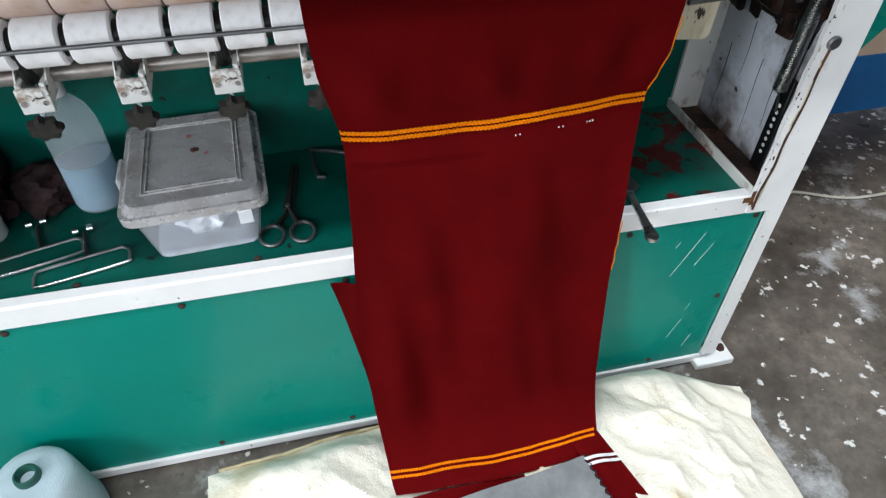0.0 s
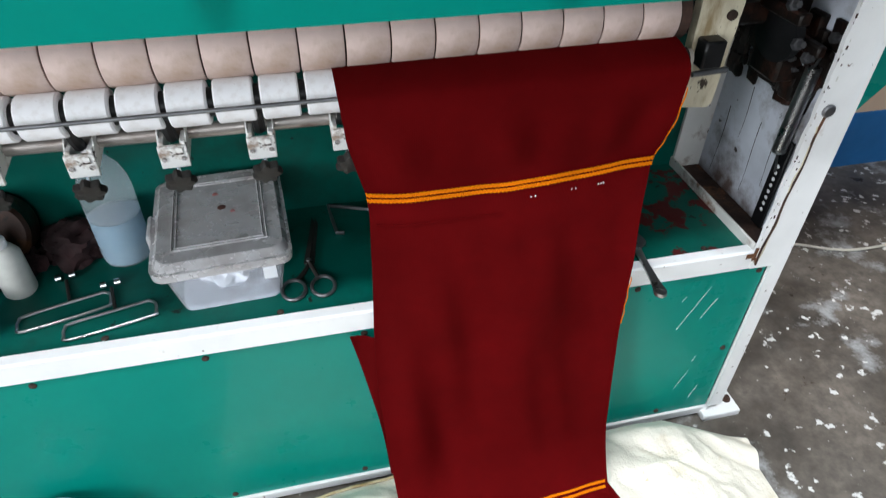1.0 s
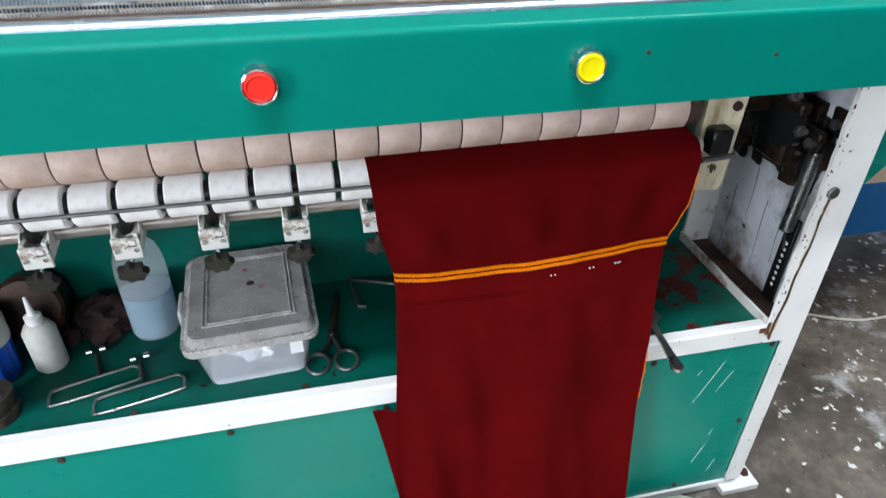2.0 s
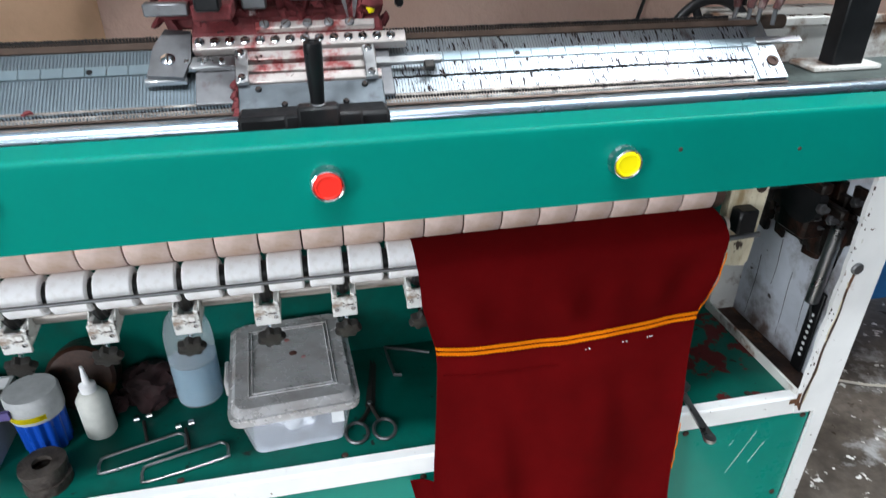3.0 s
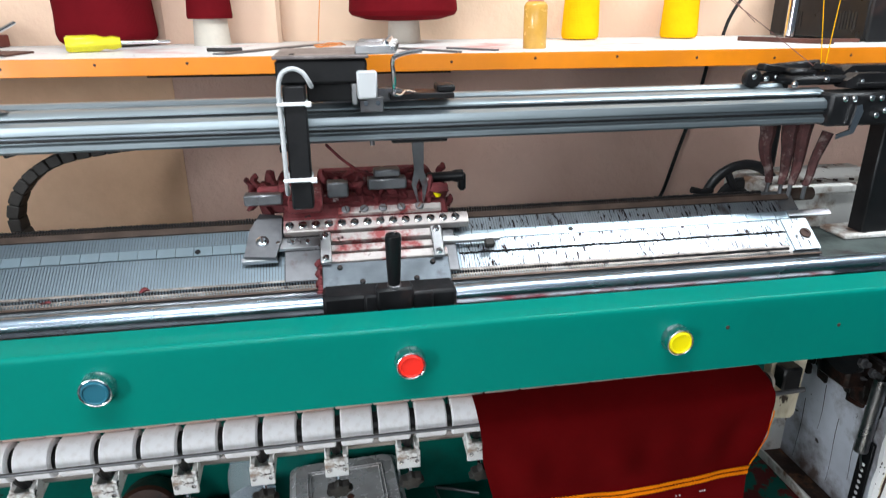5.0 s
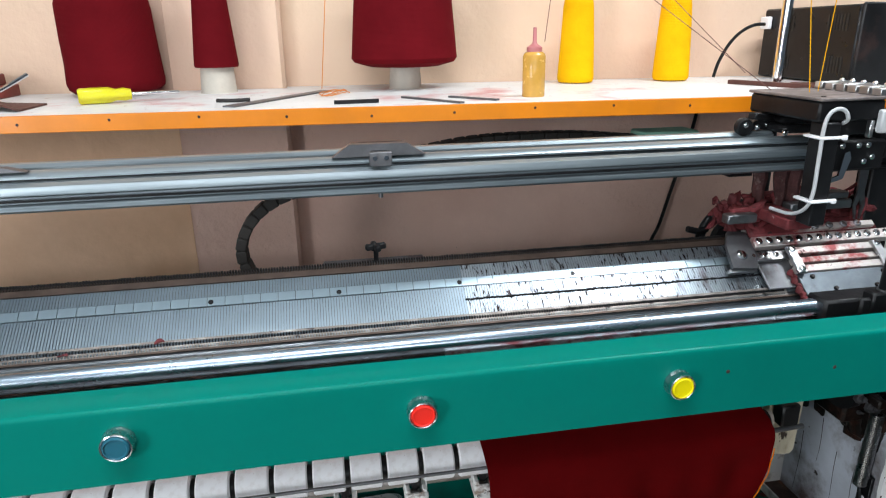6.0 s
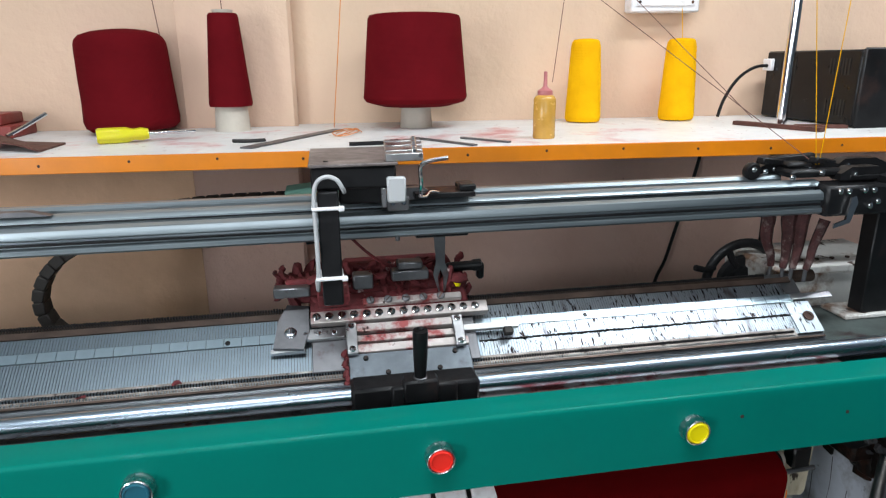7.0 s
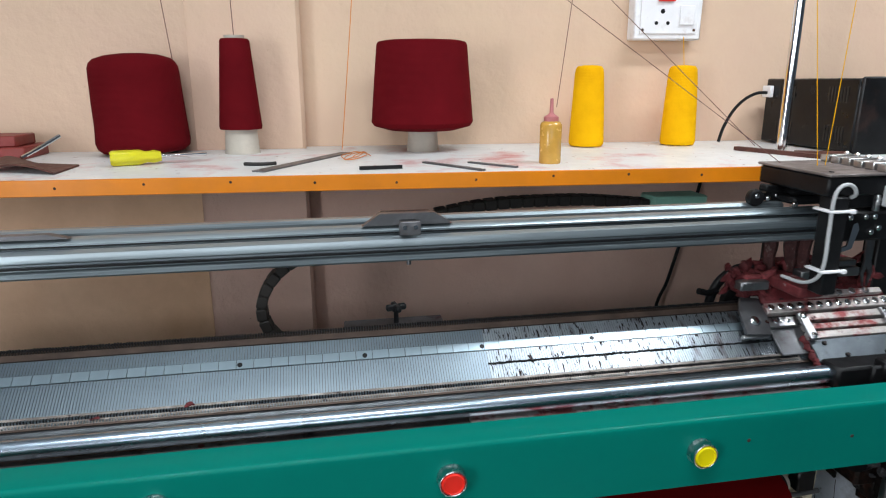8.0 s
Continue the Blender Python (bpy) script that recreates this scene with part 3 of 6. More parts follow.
for k in range(560):
    f = k / 559
    c = Vector((0.820, 0.232 - 0.005 * f, 0.605 + 0.15 * f))
    a = f * 2 * math.pi * 40
    coil.append(c + Vector((0.010 * math.cos(a), 0.010 * math.sin(a), 0)))
spring_ob = part("spring", new_pipe(coil, 0.0019, 5), M_STEEL, machine, "grey steel tension spring")
part("spring_hook", new_pipe([(0.820, 0.232, 0.605), (0.824, 0.232, 0.59), (0.828, 0.232, 0.575), (0.826, 0.229, 0.567)], 0.0022, 6, 4), M_DULL, spring_ob)
part("spring_hook", new_pipe([(0.820, 0.227, 0.755), (0.820, 0.223, 0.775), (0.820, 0.233, 0.787), (0.820, 0.240, 0.773)], 0.0022, 6, 4), M_DULL, spring_ob)


def grimy_gear():
    """The oily drive parts in the dark above the compartment."""
    ob = part("drive_housing", new_box(0.68, 0.838, 0.29, 0.437, 0.80, 0.93, 0.006), M_OILGRIME, machine, "oil-blackened drive housing")
    part("drive_shaft", new_turn([(0.014, 0), (0.014, 0.235)], (0.60, 0.30, 0.845), (1, 0, 0), 16), M_BLACK, machine)
    part("drive_gear", new_turn([(0.012, -0.004), (0.048, 0.0), (0.048, 0.014), (0.02, 0.016), (0.02, 0.030), (0.012, 0.03)], (0.765, 0.27, 0.80), (1, 0, 0.1), 24), M_BLACK, machine)
    part("drive_link", new_box(0.740, 0.760, 0.20, 0.30, 0.830, 0.848, 0.003), M_OILGRIME, machine)
    part("drive_link", new_box(0.790, 0.805, 0.20, 0.33, 0.78, 0.798, 0.003), M_OILGRIME, machine)
    for x, y, z in ((0.76, 0.215, 0.80), (0.79, 0.22, 0.775), (0.83, 0.225, 0.80), (0.725, 0.21, 0.86)):
        part("nut", new_turn([(0.009, 0), (0.009, 0.007), (0.005, 0.007), (0.005, 0.016)], (x, y, z), (0, -1, 0.3), 6), M_DULL, machine)
    # splash of grease down the sheet
    rng = random.Random(29)
    bm = bmesh.new()
    for k in range(95):
        y = rng.uniform(0.222, 0.432)
        low = 0.668 + 0.05 * noise.noise(Vector((y * 22, 3.1, 0))) + 0.35 * max(0, 0.30 - y)
        z = low + (0.81 - low) * rng.random() ** 1.3
        r = rng.uniform(0.010, 0.020)
        box(bm, 0.8365 - rng.uniform(0, 0.010), 0.8395, y - r, y + r * rng.uniform(0.5, 1), z - r, z + r * rng.uniform(0.8, 1.6), 0.003)
    for v in bm.verts:
        v.co += 0.006 * noise.noise_vector(v.co * 70) * 0.8
        v.co.x = min(v.co.x, 0.8396)
    tagged(part("grease_clot", bm, M_OILGRIME, machine), "black clotted grease on the drive side", kind="stuff")
    part("drive_box", new_box(0.790, 0.836, 0.265, 0.335, 0.712, 0.795, 0.006), M_OILGRIME, machine)
    part("drive_box", new_box(0.66, 0.73, 0.30, 0.40, 0.775, 0.835, 0.005), M_OILGRIME, machine)
    for x, y, z, w in ((0.805, 0.264, 0.755, 0.006), (0.818, 0.264, 0.735, 0.004), (0.70, 0.296, 0.80, 0.006)):
        part("nut", new_turn([(w, 0), (w, 0.005), (w * 0.5, 0.005), (w * 0.5, 0.011)], (x, y, z), (0, -1, 0.3), 6), M_DULL, machine)
    # thin oily runs below the grease
    for k in range(4):
        y = 0.265 + 0.045 * k
        z = rng.uniform(0.60, 0.67)
        part("oil_run", new_pipe([(0.8399, y + 0.002 * math.sin(j * 0.9 + k), z - j * (0.020 + 0.008 * (k % 2))) for j in range(6)], 0.0007, 5, 3, r_end=0.0003), M_OILGRIME, machine)
    return ob


grimy_gear()
brk = bmesh.new()
slab(brk, [(0.578, 0.738), (0.582, 0.732), (0.626, 0.728), (0.632, 0.735), (0.640, 0.94), (0.574, 0.94)], "y", 0.190, 0.206)
brk_ob = part("roller_bracket", brk, M_CREAM, machine, "stained cream roller bracket")
part("bracket_bolt", new_turn([(0.007, 0), (0.007, 0.004), (0, 0.0045)], (0.622, 0.190, 0.860), (0, -1, 0), 12, cap=False), M_GRIME, brk_ob)
part("bearing_block", new_box(0.580, 0.611, 0.164, 0.189, 0.798, 0.836, 0.003), M_BLACK, machine)
part("latch_pin", new_turn([(0.004, 0), (0.004, 0.05)], (0.575, 0.172, 0.79), (1, 0, 0.05), 10), M_DULL, machine)

# take-down rollers
RY, RZ, RR = 0.1715, 0.8125, 0.025
part("roller_shaft", new_turn([(0.0165, 0), (0.0165, 0.556 - MX0)], (MX0, RY, RZ), (1, 0, 0), 20), M_BLACK, machine, "black roller shaft")
seg_prof = [(0.017, 0.0), (RR - 0.002, 0.0), (RR, 0.002), (RR, 0.041), (RR - 0.002, 0.043), (0.017, 0.043)]
roller = part("roller_segment", new_turn(seg_prof, (0.071, RY, RZ), (1, 0, 0), 28, cap=False), M_PLASTIC, machine, "white plastic roller segment")
for k in range(-22, 9):
    if k:
        again(roller, (0.0503 * k, 0, 0))
tape_prof = [(0.020, 0.0005), (0.0365, 0.0005), (0.0375, 0.002), (0.0378, 0.026), (0.0374, 0.0485), (0.0362, 0.0504), (0.020, 0.0504)]
part("tape_shaft", new_turn([(0.034, 0), (0.034, 0.553 - MX0)], (MX0, 0.2055, 0.864), (1, 0, 0), 20), M_GRIME, machine)
tape = part("roller_tape", new_turn(tape_prof, (0.122, 0.2055, 0.864), (1, 0, 0), 24, cap=False), M_PINK, machine, "worn pinkish roller tape section")
for k in range(-22, 8):
    if k:
        again(tape, (0.052 * k, 0, 0))
part("roller_end", new_turn([(0.0, 0), (0.026, 0), (0.027, 0.003), (0.024, 0.007), (0.012, 0.009), (0.012, 0.03)], (0.537, RY + 0.005, RZ), (1, 0, 0), 24, cap=False), M_CARD, machine, "cream roller end flange")
part("guard_rod", new_turn([(0.0024, 0), (0.0024, 0.15 - MX0)], (MX0, 0.131, 0.8218), (1, 0, 0), 10), M_DULL, machine, "thin steel guard rod")
part("clamp_tube", new_turn([(0.0092, 0), (0.0092, 0.60 - MX0)], (MX0, 0.203, 0.762), (1, 0, 0), 16), M_TUBESTEEL, machine, "grey steel tube")


def clamp(x):
    bm = bmesh.new()
    box(bm, x - 0.015, x - 0.009, 0.170, 0.215, 0.745, 0.768, 0.001)
    box(bm, x + 0.009, x + 0.015, 0.170, 0.215, 0.745, 0.768, 0.001)
    box(bm, x - 0.0165, x + 0.0165, 0.166, 0.1715, 0.735, 0.764, 0.001)
    box(bm, x - 0.008, x + 0.008, 0.170, 0.20, 0.737, 0.749, 0.001)
    for sx in (-1, 1):
        slab(bm, [(0.171, 0.742), (0.212, 0.748), (0.216, 0.772), (0.205, 0.780), (0.186, 0.776), (0.174, 0.762)], "x", x + sx * 0.0155 - 0.0008, x + sx * 0.0155 + 0.0008)
    box(bm, x - 0.012, x + 0.012, 0.1635, 0.1655, 0.753, 0.763, 0.0008)
    c = part("clamp", bm, M_CLAMP, machine, "grimy white pressed steel clamp")
    part("clamp_screw", new_turn([(0.0032, 0), (0.0032, 0.002), (0, 0.0022)], (x - 0.011, 0.166, 0.748), (0, -1, 0), 10, cap=False), M_CHROME, c)
    part("clamp_screw", new_turn([(0.0032, 0), (0.0032, 0.002), (0, 0.0022)], (x + 0.011, 0.166, 0.748), (0, -1, 0), 10, cap=False), M_CHROME, c)
    part("clamp_lever", new_pipe([(x, 0.185, 0.766), (x, 0.174, 0.782), (x, 0.168, 0.800)], 0.0075, 8), M_BLACK, c)
    part("stem", new_turn([(0.003, 0), (0.003, 0.018)], (x, 0.172, 0.737), (0.12, -0.62, -0.78), 8), M_CHROME, c)
    kb = bmesh.new()
    d = Vector((0.10, -0.92, -0.36)).normalized()
    base = Vector((x + 0.001, 0.164, 0.7245))
    q = Vector((0, 0, 1)).rotation_difference(d).to_matrix()
    rings = []
    for r, h in ((0.011, 0), (0.0160, 0.003), (0.0165, 0.009), (0.0145, 0.0125), (0.009, 0.014)):
        rings.append([kb.verts.new(base + q @ Vector((r * (1 + 0.15 * math.cos(7 * a)) * math.cos(a), r * (1 + 0.15 * math.cos(7 * a)) * math.sin(a), h))) for a in (2 * math.pi * i / 36 for i in range(36))])
    for a, b in zip(rings, rings[1:]):
        for i in range(36):
            kb.faces.new((a[i], a[(i + 1) % 36], b[(i + 1) % 36], b[i]))
    kb.faces.new(rings[0]), kb.faces.new(rings[-1])
    part("knob", kb, M_RUBBER, c, "black lobed knob")
    return c


c0 = clamp(-0.089)
for k in (-7, -6, -5, -4, -3, -2, -1, 1, 2, 3, 4, 5, 6):
    again(c0, (0.1005 * k, 0, 0))

# needle bed, sloping up away from the front
BX1 = 0.605


def bed_at(s):
    """A point of the bed's section, s metres up the slope from its front edge."""
    return (0.172 + 0.8 * s, 1.021 + 0.6 * s)


def on_bed(s0, s1, lift0, lift1, x0, x1):
    (ya, za), (yb, zb) = bed_at(s0), bed_at(s1)
    n = (-0.6, 0.8)
    return extrude_x([(ya + n[0] * lift0, za + n[1] * lift0), (yb + n[0] * lift0, zb + n[1] * lift0), (yb + n[0] * lift1, zb + n[1] * lift1), (ya + n[0] * lift1, za + n[1] * lift1)], x0, x1)


part("needle_bed", extrude_x([(0.150, 0.985), (0.172, 1.019), (0.258, 1.0835), (0.268, 1.0835), (0.272, 1.06), (0.34, 1.04), (0.44, 0.98), (0.44, 0.95), (0.150, 0.95)], MX0, BX1), M_BEDDARK, machine, "sloping polished steel needle bed")
ribs = bmesh.new()
x = -0.78
me_v, me_f = [], []
while x < BX1 - 0.03:
    for s0, s1, h in ((0.004, 0.0565, 0.0008), (0.0715, 0.0915, 0.0009)):
        (ya, za), (yb, zb) = bed_at(s0), bed_at(s1)
        b0 = len(me_v)
        for xx in (x, x + 0.0028):
            for (yy, zz), lift in (((ya, za), 0.0), ((yb, zb), 0.0), ((yb, zb), h), ((ya, za), h)):
                me_v.append((xx, yy - 0.6 * lift - 0.3 * 0, zz + 0.8 * lift))
        me_f += [(b0, b0 + 1, b0 + 2, b0 + 3), (b0 + 4, b0 + 7, b0 + 6, b0 + 5), (b0 + 3, b0 + 2, b0 + 6, b0 + 7), (b0, b0 + 3, b0 + 7, b0 + 4), (b0 + 1, b0 + 5, b0 + 6, b0 + 2)]
    x += 0.0036
# right half takes the speckled steel lightened for the lamp's reflection
for worn in (False, True):
    use = [f for f in me_f if (me_v[f[0]][0] > 0.088) == worn]
    keep = sorted({i for f in use for i in f})
    back = {v: i for i, v in enumerate(keep)}
    rib_me = bpy.data.meshes.new("needle")
    rib_me.from_pydata([(me_v[i][0], me_v[i][1] - 0.3, me_v[i][2]) for i in keep], [], [tuple(back[i] for i in f) for f in use])
    rib_me.materials.append(M_RIB_LIT if worn else M_RIB)
    rib_ob = new("needle", rib_me)
    rib_ob.parent = machine
    tagged(rib_ob, "speckled steel needles in the bed, lightened for the lamp's reflection" if worn else "rows of fine steel needles in the bed", kind="stuff")
# butts of the needles: a dark toothed line on each half
rng = random.Random(5)
for nm, s, xa, xb in (("needle_butt", 0.008, -0.78, 0.09), ("needle_butt", 0.036, 0.09, 0.585)):
    bm = bmesh.new()
    x = xa
    while x < xb:
        y, z = bed_at(s + rng.uniform(-0.0006, 0.0006))
        k = rng.uniform(0.5, 1.0) if xa > 0 else 1.0
        box(bm, x, x + 0.0021 + 0.0012 * (xa > 0), y - 0.0030 * k, y + 0.0004, z, z + 0.0028 * k)
        x += 0.0036
    tagged(part(nm, bm, M_RIB if xa < 0 else M_BLACK, machine), kind="stuff")
part("bed_edge_strip", on_bed(-0.001, 0.0135, 0.0, 0.0011, MX0, BX1 - 0.045), M_TOOTHBED, machine, "brown-grey strip along the needle ends")
for s_, mt, hh in ((0.0075, M_BLACK, 0.0026), (0.0020, M_RIB, 0.0019), (0.1040, M_RUSTTOP, 0.0026), (0.1075, M_BLACK, 0.0032)):
    me_v, me_f = [], []
    x = -0.80
    y, z = bed_at(s_)
    while x < BX1 - 0.05:
        b0 = len(me_v)
        w = 0.0024 if mt == M_BLACK else 0.0013
        for xx, yy, zz in itertools.product((x, x + w), (y - 0.0024, y + 0.0012), (z - 0.002, z + hh * rng.uniform(0.85, 1.15))):
            me_v.append((xx, yy - 0.3, zz))
        me_f += [tuple(b0 + i for i in f) for f in ((0, 1, 3, 2), (4, 6, 7, 5), (0, 4, 5, 1), (2, 3, 7, 6), (1, 5, 7, 3))]
        x += 0.0036
    tooth_me = bpy.data.meshes.new("needle_tip")
    tooth_me.from_pydata(me_v, [], me_f)
    tooth_me.materials.append(mt)
    tip = new("needle_tip", tooth_me)
    tip.parent = machine
    tagged(tip, "row of fine needle tips along the bed", kind="stuff")
part("bed_edge_strip", on_bed(-0.004, -0.0011, 0.0, 0.002, MX0, BX1 - 0.002), M_RUSTTOP, machine)
part("bed_edge_strip", on_bed(0.0925, 0.1015, 0.0, 0.0022, MX0, BX1 - 0.01), M_RUSTTOP, machine, "brown tarnished top strip")
strip0 = part("scale_plate", on_bed(0.0575, 0.0705, 0.0003, 0.0022, 0.0, 0.0215), M_SCALE, machine, "bright steel plate of the bed's strip")
for k in range(-45, 26):
    if k:
        again(strip0, (0.0224 * k, 0, 0))
for x in (0.086, -0.078, 0.25, -0.242):
    y, z = bed_at(0.063)
    part("bed_hole", new_turn([(0.0034, 0), (0.0034, 0.0006)], (x, y - 0.6 * 0.0022, z + 0.8 * 0.0022), (0, -0.6, 0.8), 14), M_BLACK, machine)
y, z = bed_at(0.031)
part("end_plate", on_bed(0.004, 0.0565, 0.0003, 0.0026, 0.565, BX1), M_RIB_LIT, machine, "speckled steel end plate")
part("bed_screw", new_turn([(0.008, 0), (0.008, 0.002), (0.004, 0.002), (0.004, 0.0005)], (0.592, y - 0.002, z + 0.002), (0, -0.6, 0.8), 18), M_GRIME, machine)
part("scale_tail", on_bed(0.060, 0.070, 0.0003, 0.004, 0.580, 0.648), M_STEEL, machine)
# polished rail in front of the bed and the dirty gutter under it
part("slide_rail", new_turn([(0.0125, 0), (0.0125, 0.78 - MX0)], (MX0, 0.138, 1.014), (1, 0, 0), 28), M_RAILCHROME, machine, "polished round slide rail")
part("gutter", extrude_x([(0.0675, 0.972), (0.150, 0.972), (0.150, 0.9835), (0.120, 0.9835), (0.110, 0.9785), (0.0675, 0.9785)], MX0, 0.80), M_GUTTER, machine, "lint-strewn gutter behind the beam")
part("gutter_step", extrude_x([(0.112, 0.979), (0.150, 0.985), (0.150, 0.999), (0.112, 0.996)], 0.05, 0.60), M_LINTLIGHT, machine)
part("gutter_ledge", extrude_x([(0.100, 0.979), (0.150, 0.985), (0.150, 0.998), (0.100, 0.992)], MX0, 0.0495), M_LEDGE, machine, "grimy grey ledge under the slide rail")
rng = random.Random(11)
for k in range(26):
    bm = bmesh.new()
    x, y = rng.uniform(-0.35, 0.6), rng.uniform(0.076, 0.108)
    bmesh.ops.create_icosphere(bm, subdivisions=2, radius=rng.uniform(0.004, 0.008), matrix=Matrix.Translation((x, y, 0.9815)) @ Matrix.Diagonal((1.8, 0.8, 0.5, 1)))
    for v in bm.verts:
        v.co += 0.003 * noise.noise(v.co * 200) * Vector((1, 1, 1))
    part("lint_tuft", bm, M_DARKRAG if k % 3 else M_LINT, machine)
rng = random.Random(7)
for x, s in ((-0.30, 0.012), (-0.41, 0.004)):
    y, z = bed_at(s)
    bm = bmesh.new()
    bmesh.ops.create_icosphere(bm, subdivisions=2, radius=0.0042, matrix=Matrix.Translation((x, y, z + 0.002)) @ Matrix.Diagonal((1.5, 0.8, 0.4, 1)))
    for v in bm.verts:
        v.co += 0.004 * noise.noise(v.co * 180) * Vector((1, 1, 1))
    part("lint_tuft", bm, M_LINT, machine)
# clamp plate and knob on the far bed
part("far_plate", new_box(-0.10, 0.066, 0.385, 0.435, 1.010, 1.032, 0.002), M_DULL, machine, "dull steel clamp plate")
part("bed_web", new_box(-0.09, 0.056, 0.387, 0.433, 0.985, 1.010), M_DULL, machine)
kb = part("bed_knob", new_turn([(0.004, 0), (0.004, 0.020), (0.0075, 0.021), (0.0075, 0.026), (0.004, 0.028)], (-0.014, 0.411, 1.032), (0, 0, 1), 16), M_BLACK, machine, "black star knob")
for a in range(4):
    box_m = Matrix.Translation((-0.014, 0.411, 1.058)) @ Matrix.Rotation(a * math.pi / 2 + 0.2, 4, "Z")
    part("knob_wing", box(bmesh.new(), 0.002, 0.017, -0.0045, 0.0045, -0.004, 0.006, 0.002, box_m), M_BLACK, kb)

# yarn carrier rails above the bed
part("carrier_rail", extrude_x([(0.207, 1.195), (0.203, 1.198), (0.203, 1.2035), (0.2075, 1.206), (0.2075, 1.2135), (0.203, 1.216), (0.203, 1.221), (0.2045, 1.2255), (0.211, 1.229), (0.2132, 1.229), (0.2132, 1.195)], MX0, 0.60), M_ALU, machine, "grooved aluminium yarn carrier rail")
part("carrier_rail", extrude_x([(0.222, 1.206), (0.222, 1.221), (0.226, 1.224), (0.226, 1.228), (0.220, 1.231), (0.220, 1.234), (0.224, 1.238), (0.232, 1.240), (0.236, 1.240), (0.236, 1.206)], MX0, 0.60), M_ALU, machine, "grooved aluminium yarn carrier rail")
part("carrier_rail", extrude_x([(0.252, 1.216), (0.252, 1.240), (0.257, 1.244), (0.270, 1.244), (0.270, 1.216)], MX0, 0.56), M_ALU, machine, "grooved aluminium yarn carrier rail")
part("rail_core", extrude_x([(0.2132, 1.200), (0.2218, 1.206), (0.2218, 1.226), (0.2132, 1.228)], MX0, 0.598), M_BLACK, machine)


# black strips imitate the shade in the rails' grooves
for y0, y1, z0, z1 in ((0.2024, 0.2074, 1.2084, 1.2112), (0.2196, 0.2222, 1.2195, 1.2222), (0.2192, 0.2222, 1.2304, 1.2318), (0.2516, 0.2522, 1.2270, 1.2300)):
    part("rail_groove", new_box(MX0, 0.599, y0, y1, z0, z1), M_BLACK, machine, "black strip standing in for the rail groove's shade")


def rail_stop(x, h=0.0155):
    bm = bmesh.new()
    slab(bm, [(x - 0.058, 1.2405), (x - 0.036, 1.2405 + h), (x + 0.036, 1.2405 + h), (x + 0.060, 1.2405)], "y", 0.220, 0.232)
    st = part("rail_stop", bm, M_DULL, machine, "dark steel yarn carrier block")
    if h < 0.01:
        return
    part("stop_plate", new_box(x - 0.034, x + 0.034, 0.2325, 0.246, 1.2445, 1.2555, 0.002), M_BLACK, st)
    part("stop_block", new_box(x - 0.013, x + 0.015, 0.198, 0.2045, 1.231, 1.249, 0.001), M_DULL, st)
    part("stop_neck", new_box(x - 0.010, x + 0.012, 0.2045, 0.222, 1.2412, 1.248, 0.001), M_BLACK, st)
    for dx in (-0.006, 0.008):
        part("stop_screw", new_turn([(0.003, 0), (0.003, 0.002)], (x + dx, 0.198, 1.242), (0, -1, 0), 10), M_CHROME, st)
    part("stop_foot", new_turn([(0.003, 0), (0.003, 0.006)], (x, 0.209, 1.190), (0, 0, 1), 10), M_DULL, st)


rail_stop(-0.017)
rail_stop(-0.485, 0.006)

# right end head: clamps, black upright, feeders, handwheel
part("end_block", new_box(0.606, 0.93, 0.145, 0.30, 0.95, 1.012, 0.004), mat("grey_green_casting", (0.075, 0.095, 0.09), 0.5, vary=0.25, scale=14, stain=(0.03, 0.02, 0.02), stain_scale=16, stain_cut=0.57, stain_soft=0.05), machine, "grey-green cast end block")
part("end_box", new_box(0.665, 0.93, 0.335, 0.52, 0.95, 1.056, 0.005), M_WHITE_RUST, machine, "white enamelled end box")
part("end_box_strip", new_box(0.67, 0.93, 0.330, 0.345, 1.056, 1.068, 0.001), M_WHITE_RUST, machine)
for k in range(7):
    part("end_screw", new_turn([(0.004, 0), (0.004, 0.003)], (0.675 + 0.032 * k, 0.40, 1.056), (0, 0, 1), 10), M_GRIME, machine)
part("upright", new_box(0.722, 0.772, 0.235, 0.265, 1.0125, 1.205, 0.002), M_BLACK, machine, "black painted upright")
part("upright_web", new_box(0.7722, 0.78, 0.245, 0.30, 1.0125, 1.205, 0.001), M_BLACK, machine)
part("upright_base", new_box(0.690, 0.80, 0.228, 0.285, 1.0125, 1.020, 0.002), M_WHITE_RUST, machine)
for x0, x1, y0, y1, z0, z1 in ((0.594, 0.700, 0.196, 0.245, 1.192, 1.236), (0.555, 0.640, 0.225, 0.275, 1.244, 1.256), (0.640, 0.700, 0.215, 0.26, 1.238, 1.250), (0.700, 0.76, 0.20, 0.255, 1.206, 1.240), (0.56, 0.60, 0.238, 0.262, 1.256, 1.265)):
    part("end_clamp", new_box(x0, x1, y0, y1, z0, z1, 0.004), M_BLACK, machine, "black cast rail clamp")
WEDGES = ((0.530, 0.606, 0.262, 0.280, 1.246, 1.275), (0.572, 0.650, 0.240, 0.258, 1.245, 1.277), (0.628, 0.712, 0.216, 0.236, 1.240, 1.271), (0.690, 0.775, 0.200, 0.224, 1.236, 1.262), (0.640, 0.730, 0.244, 0.262, 1.246, 1.279))
